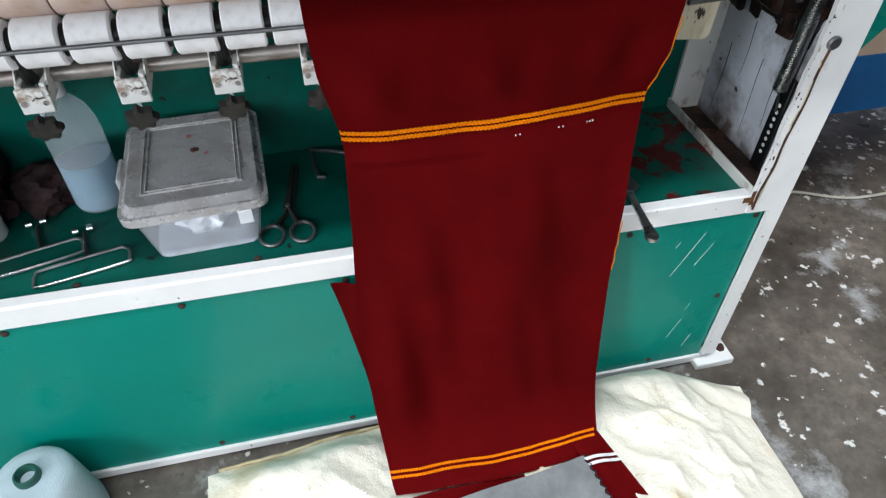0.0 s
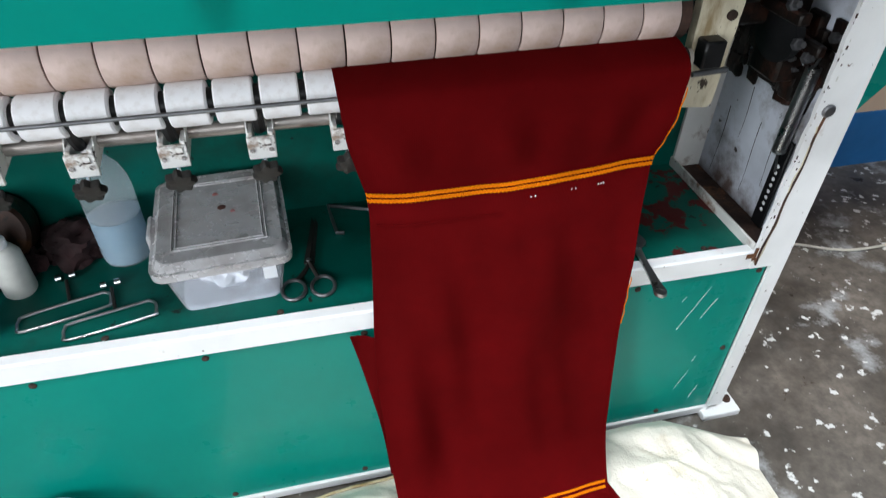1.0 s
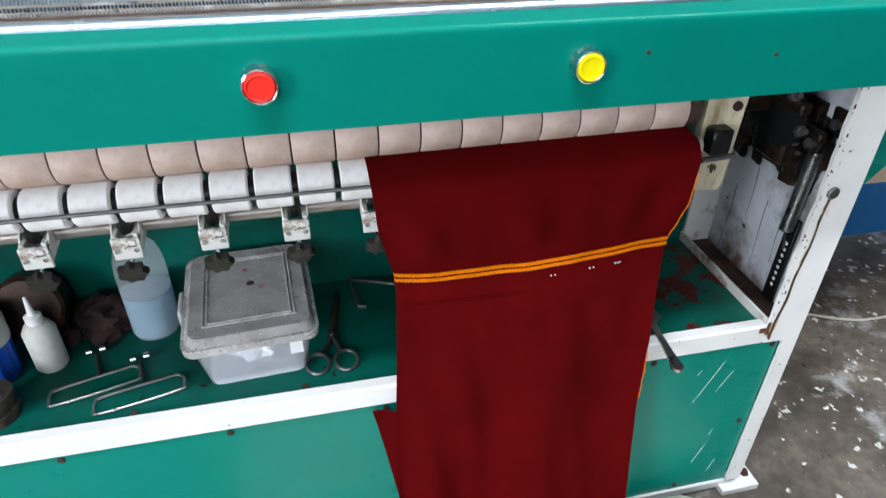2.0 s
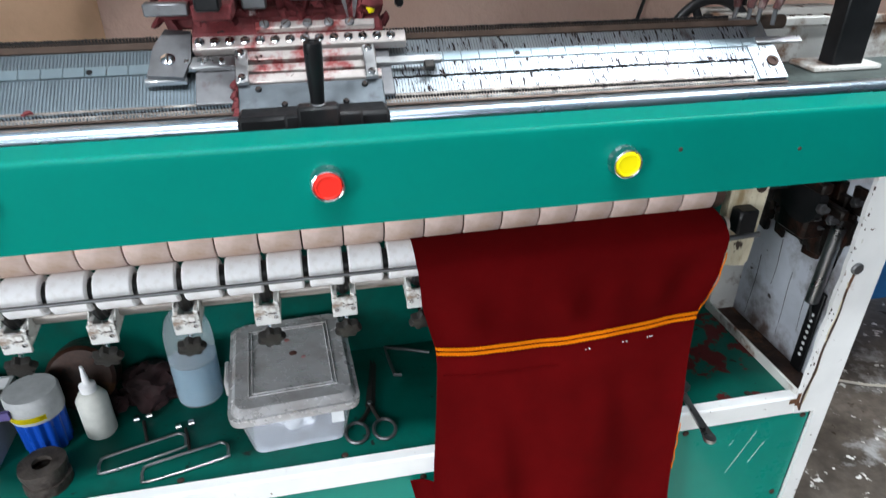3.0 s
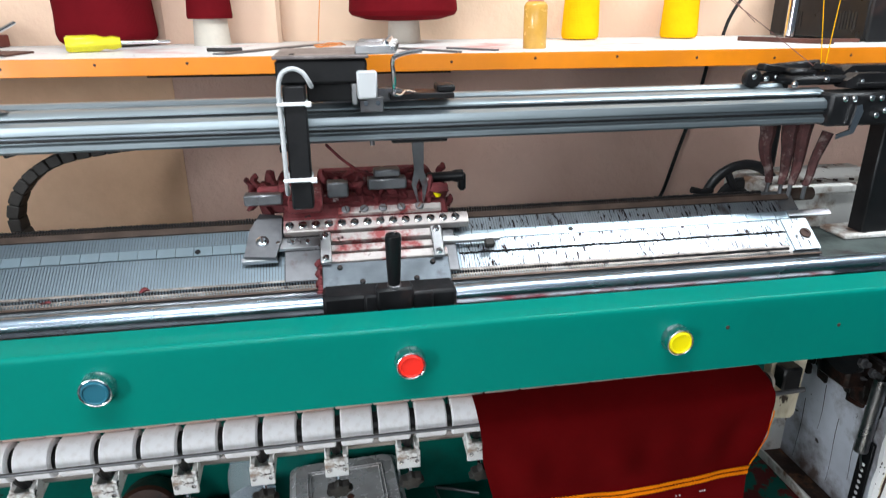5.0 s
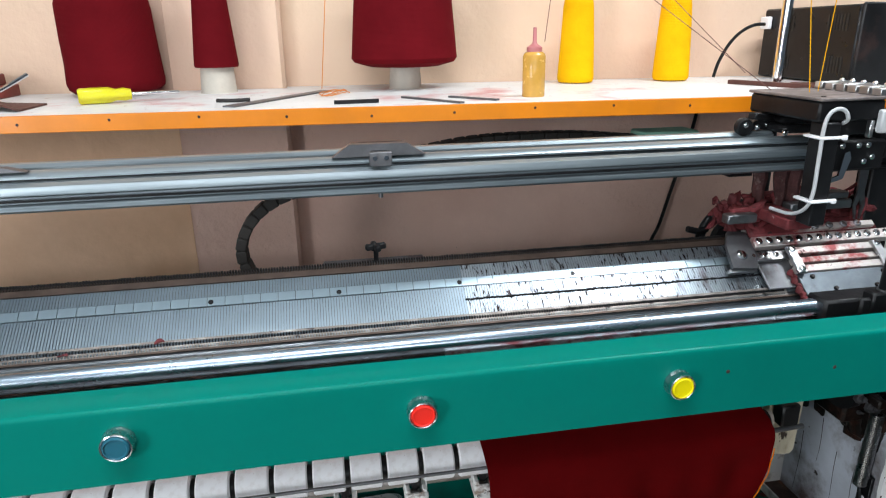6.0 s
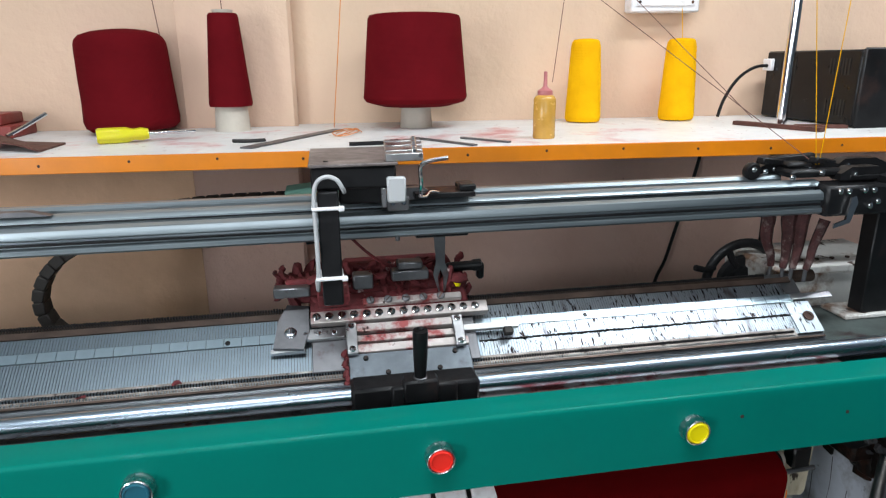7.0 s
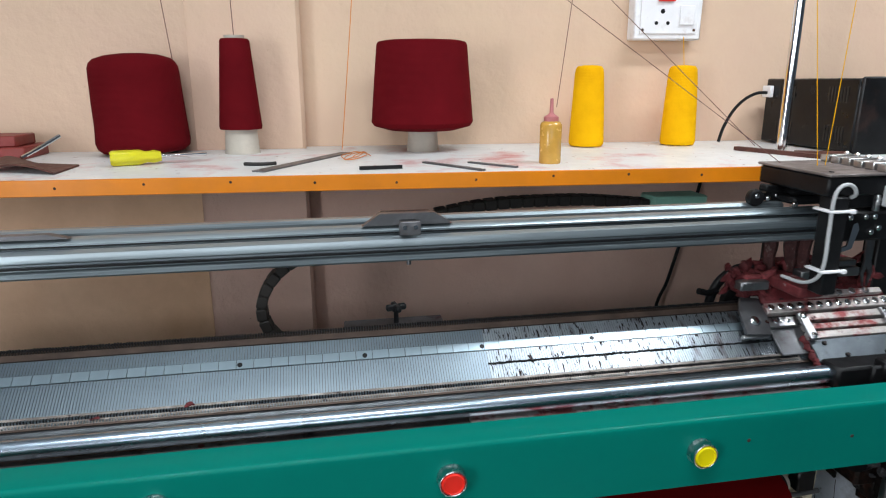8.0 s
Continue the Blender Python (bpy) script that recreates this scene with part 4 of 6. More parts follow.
for x0, x1, y0, y1, z0, z1 in WEDGES:
    z1 -= 0.012
    wb = bmesh.new()
    slab(wb, [(x0, z0), (x0, z0 + 0.010), (x0 + 0.016, z1), (x1 - 0.022, z1), (x1, z0 + 0.012), (x1, z0)], "y", y0, y1)
    lv = part("feeder_lever", wb, M_BLACK, machine, "black chamfered feeder lever block")
    for xx in (x0 + 0.022,):
        part("lever_bolt", new_turn([(0.0030, 0), (0.0030, 0.0025), (0.002, 0.0034), (0, 0.0036)], (xx, y0, z1 - 0.010), (0, -1, 0), 10, cap=False), M_CHROME, lv)
for x, y, z in ((0.512, 0.252, 1.255), (0.528, 0.248, 1.252), (0.556, 0.225, 1.246), (0.612, 0.196, 1.229), (0.626, 0.196, 1.229), (0.652, 0.196, 1.229), (0.667, 0.196, 1.229), (0.664, 0.196, 1.206), (0.676, 0.196, 1.212), (0.60, 0.222, 1.252)):
    part("clamp_bolt", new_turn([(0.0042, 0), (0.0042, 0.003), (0.0025, 0.0042), (0, 0.0044)], (x, y, z), (0, -1, 0), 12, cap=False), M_CHROME, machine)
part("end_clamp", new_turn([(0.011, 0), (0.013, 0.003), (0.013, 0.010), (0.011, 0.013)], (0.512, 0.262, 1.252), (0, -1, 0), 18), M_BLACK, machine)
for x_, y_, z_, rz_ in ((0.55, 0.262, 1.2625, 20), (0.585, 0.268, 1.266, -14), (0.625, 0.25, 1.262, 24), (0.655, 0.268, 1.256, -10), (0.69, 0.236, 1.2465, 16), (0.72, 0.225, 1.2445, -12)):
    part("clamp_arm", box(bmesh.new(), -0.032, 0.032, -0.007, 0.007, -0.004, 0.006, 0.002, Matrix.Translation((x_, y_, z_)) @ Matrix.Rotation(radians(rz_), 4, "Z") @ Matrix.Rotation(radians(rz_ * 0.4), 4, "Y")), M_BLACK, machine)
hook = bmesh.new()
slab(hook, [(0.624, 1.186), (0.632, 1.184), (0.640, 1.212), (0.636, 1.222), (0.629, 1.220)], "y", 0.190, 0.1935)
slab(hook, [(0.606, 1.176), (0.632, 1.183), (0.630, 1.190), (0.606, 1.182)], "y", 0.1905, 0.193)
part("hanger_plate", hook, M_CHROME, machine, "bright bent hanger plate")
rng = random.Random(2)
for k, (xt, xb, y) in enumerate(((0.555, 0.575, 0.27), (0.585, 0.588, 0.255), (0.605, 0.598, 0.25), (0.635, 0.615, 0.24))):
    pts = []
    zt = 1.192 if k < 3 else 1.176
    for i in range(6):
        f = i / 5
        pts.append((xt + (xb - xt) * f + rng.uniform(-.003, .003), y, zt - (zt - 1.098) * f))
    fd = part("yarn_feeder", new_pipe(pts, 0.012 if k < 3 else 0.008, 8, 3, 0.005), M_FEEDER, machine, "lint-covered hanging yarn feeder")
    part("feeder_tip", new_pipe([pts[-1], (xb, y + 0.002, 1.078)], 0.003, 8), M_DULL, fd)
part("end_bar", new_turn([(0.010, 0), (0.010, 0.05)], (0.605, 0.275, 1.075), (1, 0, 0), 16), M_RUSTTOP, machine)


def handwheel(c, r):
    bm = bmesh.new()
    n_, m_ = 40, 10
    g = []
    for i in range(n_):
        a = 2 * math.pi * i / n_
        g.append([bm.verts.new(Vector(c) + Vector((math.cos(a) * (r + 0.009 * math.cos(b)), 0.008 * math.sin(b), math.sin(a) * (r + 0.009 * math.cos(b))))) for b in (2 * math.pi * j / m_ for j in range(m_))])
    for i in range(n_):
        for j in range(m_):
            bm.faces.new((g[i][j], g[(i + 1) % n_][j], g[(i + 1) % n_][(j + 1) % m_], g[i][(j + 1) % m_]))
    ob = part("handwheel", bm, M_BLACK, machine, "black cast handwheel")
    part("hub", new_turn([(0.046, 0), (0.048, 0.004), (0.044, 0.012), (0.030, 0.014), (0.028, 0.022), (0.014, 0.026)], (c[0], c[1] + 0.01, c[2]), (0, -1, 0), 28), M_BLACK, ob)
    for k in range(4):
        a = k * math.pi / 2 + 0.5
        part("spoke", new_pipe([Vector(c), Vector(c) + Vector((math.cos(a) * r, 0, math.sin(a) * r))], 0.007, 8), M_BLACK, ob)
    return ob


handwheel((0.662, 0.455, 1.006), 0.073)
part("wheel_bracket", new_box(0.652, 0.672, 0.466, 0.500, 0.95, 1.016, 0.002), M_BLACK, machine)
part("wheel_latch", new_pipe([(0.558, 0.445, 1.040), (0.578, 0.447, 1.034), (0.600, 0.45, 1.036)], 0.006, 8), M_BLACK, machine)
# green side cover seen past the end post
sc = bmesh.new()
slab(sc, [(0.846, 0.60), (1.005, 0.61), (1.06, 0.675), (1.15, 0.78), (1.15, 0.94), (0.846, 0.94)], "y", 0.300, 0.306)
part("side_cover", sc, M_GREEN_PANEL, machine, "green side cover")

# ---- the carriage that runs to and fro ----
HX = 0.0       # handle's place along the machine while at rest
carriage = thing("carriage", (0.0, 0.15, 1.02), "lint-covered knitting carriage with a black column and handle", "carriage")


def bed_pose(x, s, lift=0.0):
    y, z = bed_at(s)
    return Matrix.Translation((x, y - 0.6 * lift, z + 0.8 * lift)) @ Matrix.Rotation(math.asin(0.6), 4, "X")


def on_slope(x0, x1, s0, s1, l0, l1, bevel=0.001):
    return box(bmesh.new(), x0, x1, s0, s1, l0, l1, bevel, bed_pose(0, 0))


def screw_row(name, xs, s, lift, r, parent, material=M_CHROME):
    for x in xs:
        y, z = bed_at(s)
        sc_ = part(name, new_turn([(r, 0), (r, 0.002), (r * 0.8, 0.003), (0, 0.0032)], (x, y - 0.6 * lift, z + 0.8 * lift), (0, -0.6, 0.8), 14, cap=False), material, parent)
        part("slot", box(bmesh.new(), -r * 0.8, r * 0.8, -0.0006, 0.0006, 0.0028, 0.0036, 0, bed_pose(x, s, lift) @ Matrix.Rotation(x * 90, 4, "Z")), M_GRIME, sc_)


plate = part("apron", on_slope(-0.084, 0.076, -0.040, 0.024, 0.010, 0.017), M_APRON, carriage, "blue-grey oiled steel apron plate")
for k in range(9):
    bm = bmesh.new()
    y, z = bed_at(-0.03 + 0.007 * k)
    bmesh.ops.create_icosphere(bm, subdivisions=2, radius=0.006, matrix=Matrix.Translation((-0.087 + 0.002 * math.sin(k * 3), y - 0.006, z + 0.010)) @ Matrix.Diagonal((0.7, 1, 0.8, 1)))
    for v in bm.verts:
        v.co += 0.003 * noise.noise(v.co * 200) * Vector((1, 1, 1))
    part("lint_tuft", bm, M_LINT, carriage)
screw_row("apron_screw", (-0.035, 0.032), -0.006, 0.017, 0.0035, plate, M_BLACK)
screw_row("apron_screw", (-0.062, 0.055), 0.016, 0.017, 0.0035, plate, M_BLACK)
part("rail_shoe", new_box(-0.084, 0.076, 0.117, 0.156, 0.996, 1.0305, 0.004), M_BLACK, carriage, "black rail shoe")
part("rail_shoe", new_box(-0.036, 0.046, 0.108, 0.1165, 1.000, 1.034, 0.003), M_BLACK, carriage, "black rail shoe")
hb = part("handle_block", new_box(-0.022, 0.022, 0.104, 0.126, 1.012, 1.042, 0.003), M_BLACK, carriage, "black handle block")
handle = part("handle", new_turn([(0.0065, 0), (0.0072, 0.004), (0.0088, 0.035), (0.0095, 0.064), (0.0088, 0.068), (0.005, 0.069), (0.004, 0.067)], (0.0, 0.114, 1.040), (0, -0.12, 1), 20), M_BLACK_PL, carriage, "black plastic handle")
part("ferrule", new_turn([(0.0085, 0), (0.0085, 0.006), (0.007, 0.007)], (0.0, 0.114, 1.038), (0, -0.12, 1), 16), M_DULL, handle)
# frame bars over the apron
part("cam_frame", on_slope(-0.083, 0.076, 0.024, 0.036, 0.012, 0.020), M_LINTLIGHT, carriage, "dusty steel cam frame bar")
part("cam_frame", on_slope(-0.080, 0.072, 0.040, 0.050, 0.010, 0.019), M_LINTLIGHT, carriage, "dusty steel cam frame bar")
part("cam_frame", on_slope(-0.080, 0.072, 0.054, 0.066, 0.012, 0.022), M_LINTLIGHT, carriage, "dusty steel cam frame bar")
part("cam_plate", on_slope(-0.130, 0.090, 0.006, 0.098, 0.0055, 0.0098), M_DULL, carriage, "steel cam plate")
for x in (-0.078, 0.064):
    lk = part("frame_link", on_slope(x - 0.007, x + 0.007, 0.020, 0.066, 0.020, 0.026), M_STEEL, carriage, "bright steel link")
    screw_row("link_screw", (x,), 0.026, 0.026, 0.0045, lk)
    screw_row("link_screw", (x,), 0.060, 0.026, 0.0045, lk)
arm1 = part("side_arm", on_slope(0.070, 0.150, 0.046, 0.056, 0.010, 0.016), M_STEEL, carriage, "bright steel side arm")
part("arm_tip", on_slope(0.128, 0.140, 0.036, 0.047, 0.009, 0.018), M_RUBBER, arm1)
arm2 = part("side_arm", on_slope(-0.150, -0.080, 0.050, 0.066, 0.010, 0.017), M_STEEL, carriage, "bright steel side arm")
screw_row("arm_screw", (-0.137, -0.12, -0.10), 0.058, 0.017, 0.0035, arm2)
bank = part("screw_bank", on_slope(-0.130, 0.110, 0.070, 0.088, 0.012, 0.024), M_LINTLIGHT, carriage, "steel bar with a row of slotted screws")
screw_row("bank_screw", [-0.122 + 0.0165 * k for k in range(14)], 0.079, 0.024, 0.0056, bank)
bank2 = part("screw_bank", on_slope(-0.060, 0.075, 0.089, 0.099, 0.020, 0.032), M_LINTLIGHT, carriage, "steel bar with a row of slotted screws")
screw_row("bank_screw", [-0.05 + 0.024 * k for k in range(5)], 0.094, 0.032, 0.0056, bank2, M_DULL)
part("lint_bed", on_slope(-0.130, 0.085, 0.086, 0.115, 0.016, 0.026, 0.004), M_LINT, carriage, "metal bar under matted red lint")
part("yellow_clip", new_turn([(0.005, 0), (0.006, 0.004), (0.004, 0.009)], (0.072, 0.243, 1.112), (0, -0.3, 1), 10), M_YELLOW, carriage)
# left wing with its eyelet
wing = bmesh.new()
slab(wing, [(-0.178, 0.040), (-0.140, 0.036), (-0.132, 0.062), (-0.132, 0.100), (-0.160, 0.104), (-0.172, 0.080)], "z", 0.014, 0.020)
bmesh.ops.transform(wing, matrix=bed_pose(0, 0), verts=wing.verts)
wing_ob = part("wing_plate", wing, M_DULL, carriage, "dull steel wing plate")
screw_row("wing_nut", (-0.156,), 0.060, 0.020, 0.008, wing_ob)
part("wing_foot", on_slope(-0.182, -0.138, 0.036, 0.042, 0.006, 0.014), M_STEEL, wing_ob)
part("wing_tab", new_box(-0.175, -0.128, 0.222, 0.240, 1.116, 1.130, 0.002), M_DULL, carriage)
# lint-matted rear works
rear = bmesh.new()
rng = random.Random(21)
box(rear, -0.150, 0.085, 0.250, 0.300, 1.096, 1.118, 0.004)
box(rear, -0.085, 0.070, 0.275, 0.315, 1.110, 1.140, 0.005)
box(rear, -0.160, -0.110, 0.235, 0.275, 1.110, 1.136, 0.004)
rear_ob = part("rear_frame", rear, M_LINT, carriage, "rear frame matted with red lint")
for k in range(110):
    x = rng.uniform(-0.172, 0.092)
    bm = bmesh.new()
    bmesh.ops.create_icosphere(bm, subdivisions=2, radius=rng.uniform(0.004, 0.010), matrix=Matrix.Translation((x, rng.uniform(0.238, 0.29), rng.uniform(1.100, 1.140))) @ Matrix.Rotation(rng.uniform(0, 3), 4, "Y") @ Matrix.Diagonal((1.7, 0.8, 0.7, 1)))
    for v in bm.verts:
        v.co += Vector((noise.noise(v.co * 160), noise.noise(v.co * 160 + Vector((9, 0, 0))), noise.noise(v.co * 160 + Vector((0, 9, 0))))) * 0.004
    part("lint_tuft", bm, M_LINT, rear_ob)
for x0, x1, z0, z1 in ((-0.072, -0.045, 1.120, 1.140), (-0.020, 0.030, 1.128, 1.142), (-0.012, 0.022, 1.144, 1.154)):
    part("solenoid", new_box(x0, x1, 0.226, 0.248, z0, z1, 0.002), M_DULL, carriage, "grey solenoid block")
part("prod_handle", new_turn([(0.005, 0), (0.007, 0.003), (0.007, 0.036), (0.0085, 0.040), (0.0085, 0.050), (0.004, 0.052)], (0.060, 0.262, 1.132), (1, 0, 0.02), 14), M_BLACK_PL, carriage, "black side knob")
part("prod_tip", new_box(0.104, 0.114, 0.255, 0.269, 1.113, 1.138, 0.003), M_BLACK_PL, carriage)
part("wire", new_pipe([(-0.07, 0.25, 1.185), (-0.045, 0.25, 1.160), (-0.015, 0.25, 1.143), (0.03, 0.25, 1.147), (0.055, 0.25, 1.160)], 0.0022, 6, 5), M_LINT, carriage, "red-brown wire")
fork = bmesh.new()
slab(fork, [(0.038, 1.192), (0.054, 1.192), (0.053, 1.150), (0.058, 1.132), (0.053, 1.108), (0.051, 1.108), (0.051, 1.128), (0.047, 1.140), (0.043, 1.128), (0.046, 1.108), (0.044, 1.108), (0.037, 1.132), (0.041, 1.150)], "y", 0.232, 0.235)
part("yarn_fork", fork, M_DULL, carriage, "forked steel yarn guide")
part("fork_block", new_box(0.012, 0.082, 0.216, 0.250, 1.1895, 1.1945, 0.001), M_BLACK, carriage)
# black column, overhead box and white tube
col = part("column", new_box(-0.110, -0.086, 0.142, 0.170, 1.132, 1.2697, 0.002), M_BLACK, carriage, "black square column")
part("column_foot", new_box(-0.118, -0.078, 0.172, 0.262, 1.118, 1.134, 0.002), M_LINT, carriage)
tube_pts = [(-0.079, 0.149, 1.268), (-0.081, 0.140, 1.274), (-0.087, 0.138, 1.284), (-0.098, 0.138, 1.288), (-0.109, 0.139, 1.282), (-0.1135, 0.140, 1.264), (-0.1135, 0.140, 1.22), (-0.1135, 0.140, 1.18), (-0.1145, 0.148, 1.157), (-0.116, 0.172, 1.143), (-0.118, 0.212, 1.141)]
tube_ob = part("air_tube", new_pipe(tube_pts, 0.0026, 10, 6), M_GREYTUBE, carriage, "pale grey flexible tube")
for z in (1.251, 1.167):
    tie = part("cable_tie", box(bmesh.new(), -0.117, -0.0845, 0.1365, 0.172, z - 0.0018, z + 0.0018, 0.001), M_PLASTIC, carriage, "white cable tie")
    part("tie_head", new_box(-0.087, -0.080, 0.1345, 0.140, z - 0.003, z + 0.003, 0.001), M_PLASTIC, tie)
bx = part("overhead_box", new_box(-0.116, -0.018, 0.150, 0.293, 1.270, 1.2965, 0.003), M_BLACK, carriage, "black overhead box")
part("top_plate", new_box(-0.118, -0.016, 0.146, 0.296, 1.2967, 1.3005, 0.001), M_TOPPLATE, bx, "dusty brown-grey top plate")
part("plate_screw", new_turn([(0.003, 0), (0.003, 0.001)], (-0.098, 0.168, 1.3005), (0, 0, 1), 10), M_BLACK, bx)
part("solenoid", new_box(-0.030, -0.008, 0.140, 0.150, 1.254, 1.284, 0.002), M_GREYTUBE, bx, "pale solenoid cover")
part("box_stem", new_box(-0.085, -0.018, 0.170, 0.200, 1.2485, 1.2698, 0.002), M_BLACK, bx)
part("stem_foot", new_box(-0.036, -0.030, 0.150, 0.158, 1.247, 1.2698, 0.001), M_STEEL, bx)
for k in range(6):
    part("cam_piece", new_box(-0.030 + 0.002 * k, 0.014 + 0.003 * k, 0.150 + 0.0235 * k, 0.166 + 0.0235 * k, 1.3006, 1.310 + 0.001 * (k % 2), 0.001), M_STEEL, bx, "steel cam piece")
    part("cam_screw", new_turn([(0.004, 0), (0.004, 0.003), (0.002, 0.005)], (0.004 + 0.003 * k, 0.158 + 0.0235 * k, 1.310), (0, 0, 1), 10), M_CHROME, bx)
part("thread_hook", new_pipe([(0.012, 0.168, 1.255), (0.012, 0.160, 1.262), (0.011, 0.152, 1.280), (0.010, 0.150, 1.290), (0.012, 0.147, 1.297), (0.022, 0.145, 1.301), (0.042, 0.143, 1.304)], 0.0026, 8, 5), M_CHROME, carriage, "bent bright wire hook")
part("slider", new_box(0.010, 0.088, 0.200, 0.246, 1.2445, 1.2515, 0.001), M_BLACK, carriage, "black yarn carrier slider")
part("slider_nose", new_box(0.068, 0.090, 0.204, 0.236, 1.2515, 1.2600, 0.002), M_BLACK, carriage)
part("slider_wire", new_pipe([(0.012, 0.168, 1.255), (0.02, 0.175, 1.253), (0.028, 0.19, 1.256), (0.04, 0.20, 1.2525)], 0.0016, 6, 4), M_CHROME, carriage)

# ---- cable chain behind the bed ----
chain = thing("cable_chain", (0.0, 0.55, 0.93), "black plastic cable drag chain in a loop", "cable chain")
LOOP = [(0.55, 0.55, 0.945), (0.25, 0.55, 0.942), (0.09, 0.55, 0.945), (0.025, 0.55, 0.965), (0.0, 0.55, 1.015), (0.014, 0.55, 1.066), (0.055, 0.55, 1.106), (0.12, 0.55, 1.130), (0.25, 0.55, 1.146), (0.40, 0.55, 1.160)]
RUN = [(-0.46, 0.55, 1.187), (-0.39, 0.55, 1.198), (-0.31, 0.55, 1.203), (-0.18, 0.55, 1.202), (-0.05, 0.55, 1.190)]
link_bm = box(bmesh.new(), -0.0125, 0.0095, -0.017, 0.017, -0.0095, 0.0095, 0.002)
box(link_bm, 0.0095, 0.0125, -0.013, 0.013, -0.007, 0.007)
link_me = to_mesh("chain_link", link_bm, M_RUBBER)


def lay_links(parent, pts):
    cp = smooth_line(pts, 16)
    todo = 0.0
    for a, b in zip(cp, cp[1:]):
        step_len = (b - a).length
        while todo <= step_len:
            lk = new("chain_link", link_me)
            lk.parent = parent
            lk.matrix_basis = Matrix.Translation(a.lerp(b, todo / step_len) - Vector(parent.location)) @ Matrix.Rotation(-math.atan2(b.z - a.z, b.x - a.x), 4, "Y")
            todo += 0.0235
        todo -= step_len


lay_links(chain, LOOP)
chain_run = thing("cable_chain", (0.0, 0.55, 1.15), "black plastic cable chain run ending in a pale green box", "cable chain")
lay_links(chain_run, RUN)
part("end_box", new_box(-0.055, 0.055, 0.515, 0.575, 1.172, 1.208, 0.003), M_TEAL, chain_run, "pale green end box")
part("end_arm", new_box(-0.02, 0.02, 0.30, 0.515, 1.168, 1.176, 0.001), M_BLACK, chain_run)

# ---- cloth ----
cloth = thing("knitted_cloth", (0.33, 0.05, 0.0), "maroon knitted cloth with orange stripes hanging off the rollers", "cloth")
CLOTH = smooth_line([(0, 0.188, 0.834), (0, 0.182, 0.8395), (0, 0.165, 0.8405), (0, 0.138, 0.832), (0, 0.1225, 0.815), (0, 0.123, 0.77), (0, 0.127, 0.72), (0, 0.129, 0.68), (0, 0.128, 0.63), (0, 0.126, 0.50), (0, 0.114, 0.35), (0, 0.075, 0.20), (0, 0.025, 0.115), (0, -0.010, 0.075), (0, -0.030, 0.062)], 8)


def cloth_edges(z):
    """Left and right edge of the cloth at a height."""
    ls = [(0.0, 0.165), (0.07, 0.140), (0.20, 0.128), (0.35, 0.122), (0.50, 0.128), (0.655, 0.131), (0.685, 0.128), (0.76, 0.110), (0.83, 0.104), (0.86, 0.103)]
    rs = [(0.0, 0.520), (0.07, 0.512), (0.20, 0.527), (0.35, 0.527), (0.50, 0.528), (0.62, 0.523), (0.685, 0.521), (0.70, 0.526), (0.725, 0.532), (0.76, 0.536), (0.82, 0.538), (0.86, 0.538)]
    def lerp(t):
        for (a, b), (c, e) in zip(t, t[1:]):
            if z <= c:
                return b + (e - b) * (z - a) / (c - a)
        return t[-1][1]
    return lerp(ls), lerp(rs)


def cloth_point(u, w):
    """u across, w metres of height along the hanging cloth, as an index from 0 to 1."""
    i = w * (len(CLOTH) - 1)
    k = min(int(i), len(CLOTH) - 2)
    p = CLOTH[k].lerp(CLOTH[k + 1], i - k)
    a, b = cloth_edges(p.z)
    x = a + (b - a) * u
    fold = max(0.0, min(1.0, (0.83 - p.z) / 0.12))
    y = p.y + fold * (0.0075 * (math.sin(u * 21 + 2.0 * p.z) + 0.5 * math.sin(u * 37)) * max(0.08, 1 - abs(p.z - 0.750) / 0.055) + max(0.12, min(1.0, (0.64 - p.z) / 0.12, (p.z - 0.075) / 0.12)) * (0.030 * noise.noise(Vector((u * 3.4, p.z * 3.2, 1.7))) + 0.010 * noise.noise(Vector((u * 8 + p.z * 3, p.z * 5, 6.1)))) + 0.004 * math.cos(u * 6.28))
    z = p.z + 0.016 * (u - 0.5) * (1.0 if 0.3 < p.z < 0.8 else 0.3) + (0.010 * math.exp(-u * 14) if p.z < 0.8 else 0)
    return Vector((x, y, z))


part("cloth_sheet", sheet(lambda u, v: cloth_point(u, v), 64, 96, 0.0022), M_MAROON, cloth, "maroon fine-ribbed knit")


def w_of(z):
    for k in range(8, len(CLOTH) - 1):
        if CLOTH[k + 1].z <= z:
            return (k + (CLOTH[k].z - z) / (CLOTH[k].z - CLOTH[k + 1].z)) / (len(CLOTH) - 1)


def stripe(z0, z1, proud=0.0016, u0=0.0, u1=1.0, material=M_ORANGE_KNIT, name="stripe", label="orange knitted stripe"):
    w0, w1 = w_of(z0), w_of(z1)

    def f(u, v):
        p = cloth_point(u0 + (u1 - u0) * u, w0 + (w1 - w0) * v)
        q = cloth_point(u0 + (u1 - u0) * u, w0 + (w1 - w0) * v + 0.004)
        t = (q - p).normalized()
        nn = Vector((0, t.z, -t.y)) if t.z < 0 else Vector((0, -t.z, t.y))
        if nn.y > 0:
            nn = -nn
        tooth = 0.0007 * math.sin(u * (u1 - u0) * 2 * math.pi * 75)
        return p + nn * proud + Vector((0, 0, tooth))
    return part(name, sheet(f, max(4, int(300 * (u1 - u0))), 3, 0.0012), material, cloth, label)


stripe(0.6885, 0.6834)
stripe(0.6799, 0.6748)
stripe(0.0880, 0.0848, 0.0016, 0.0, 0.985)
stripe(0.0812, 0.0780, 0.0016, 0.0, 0.985)
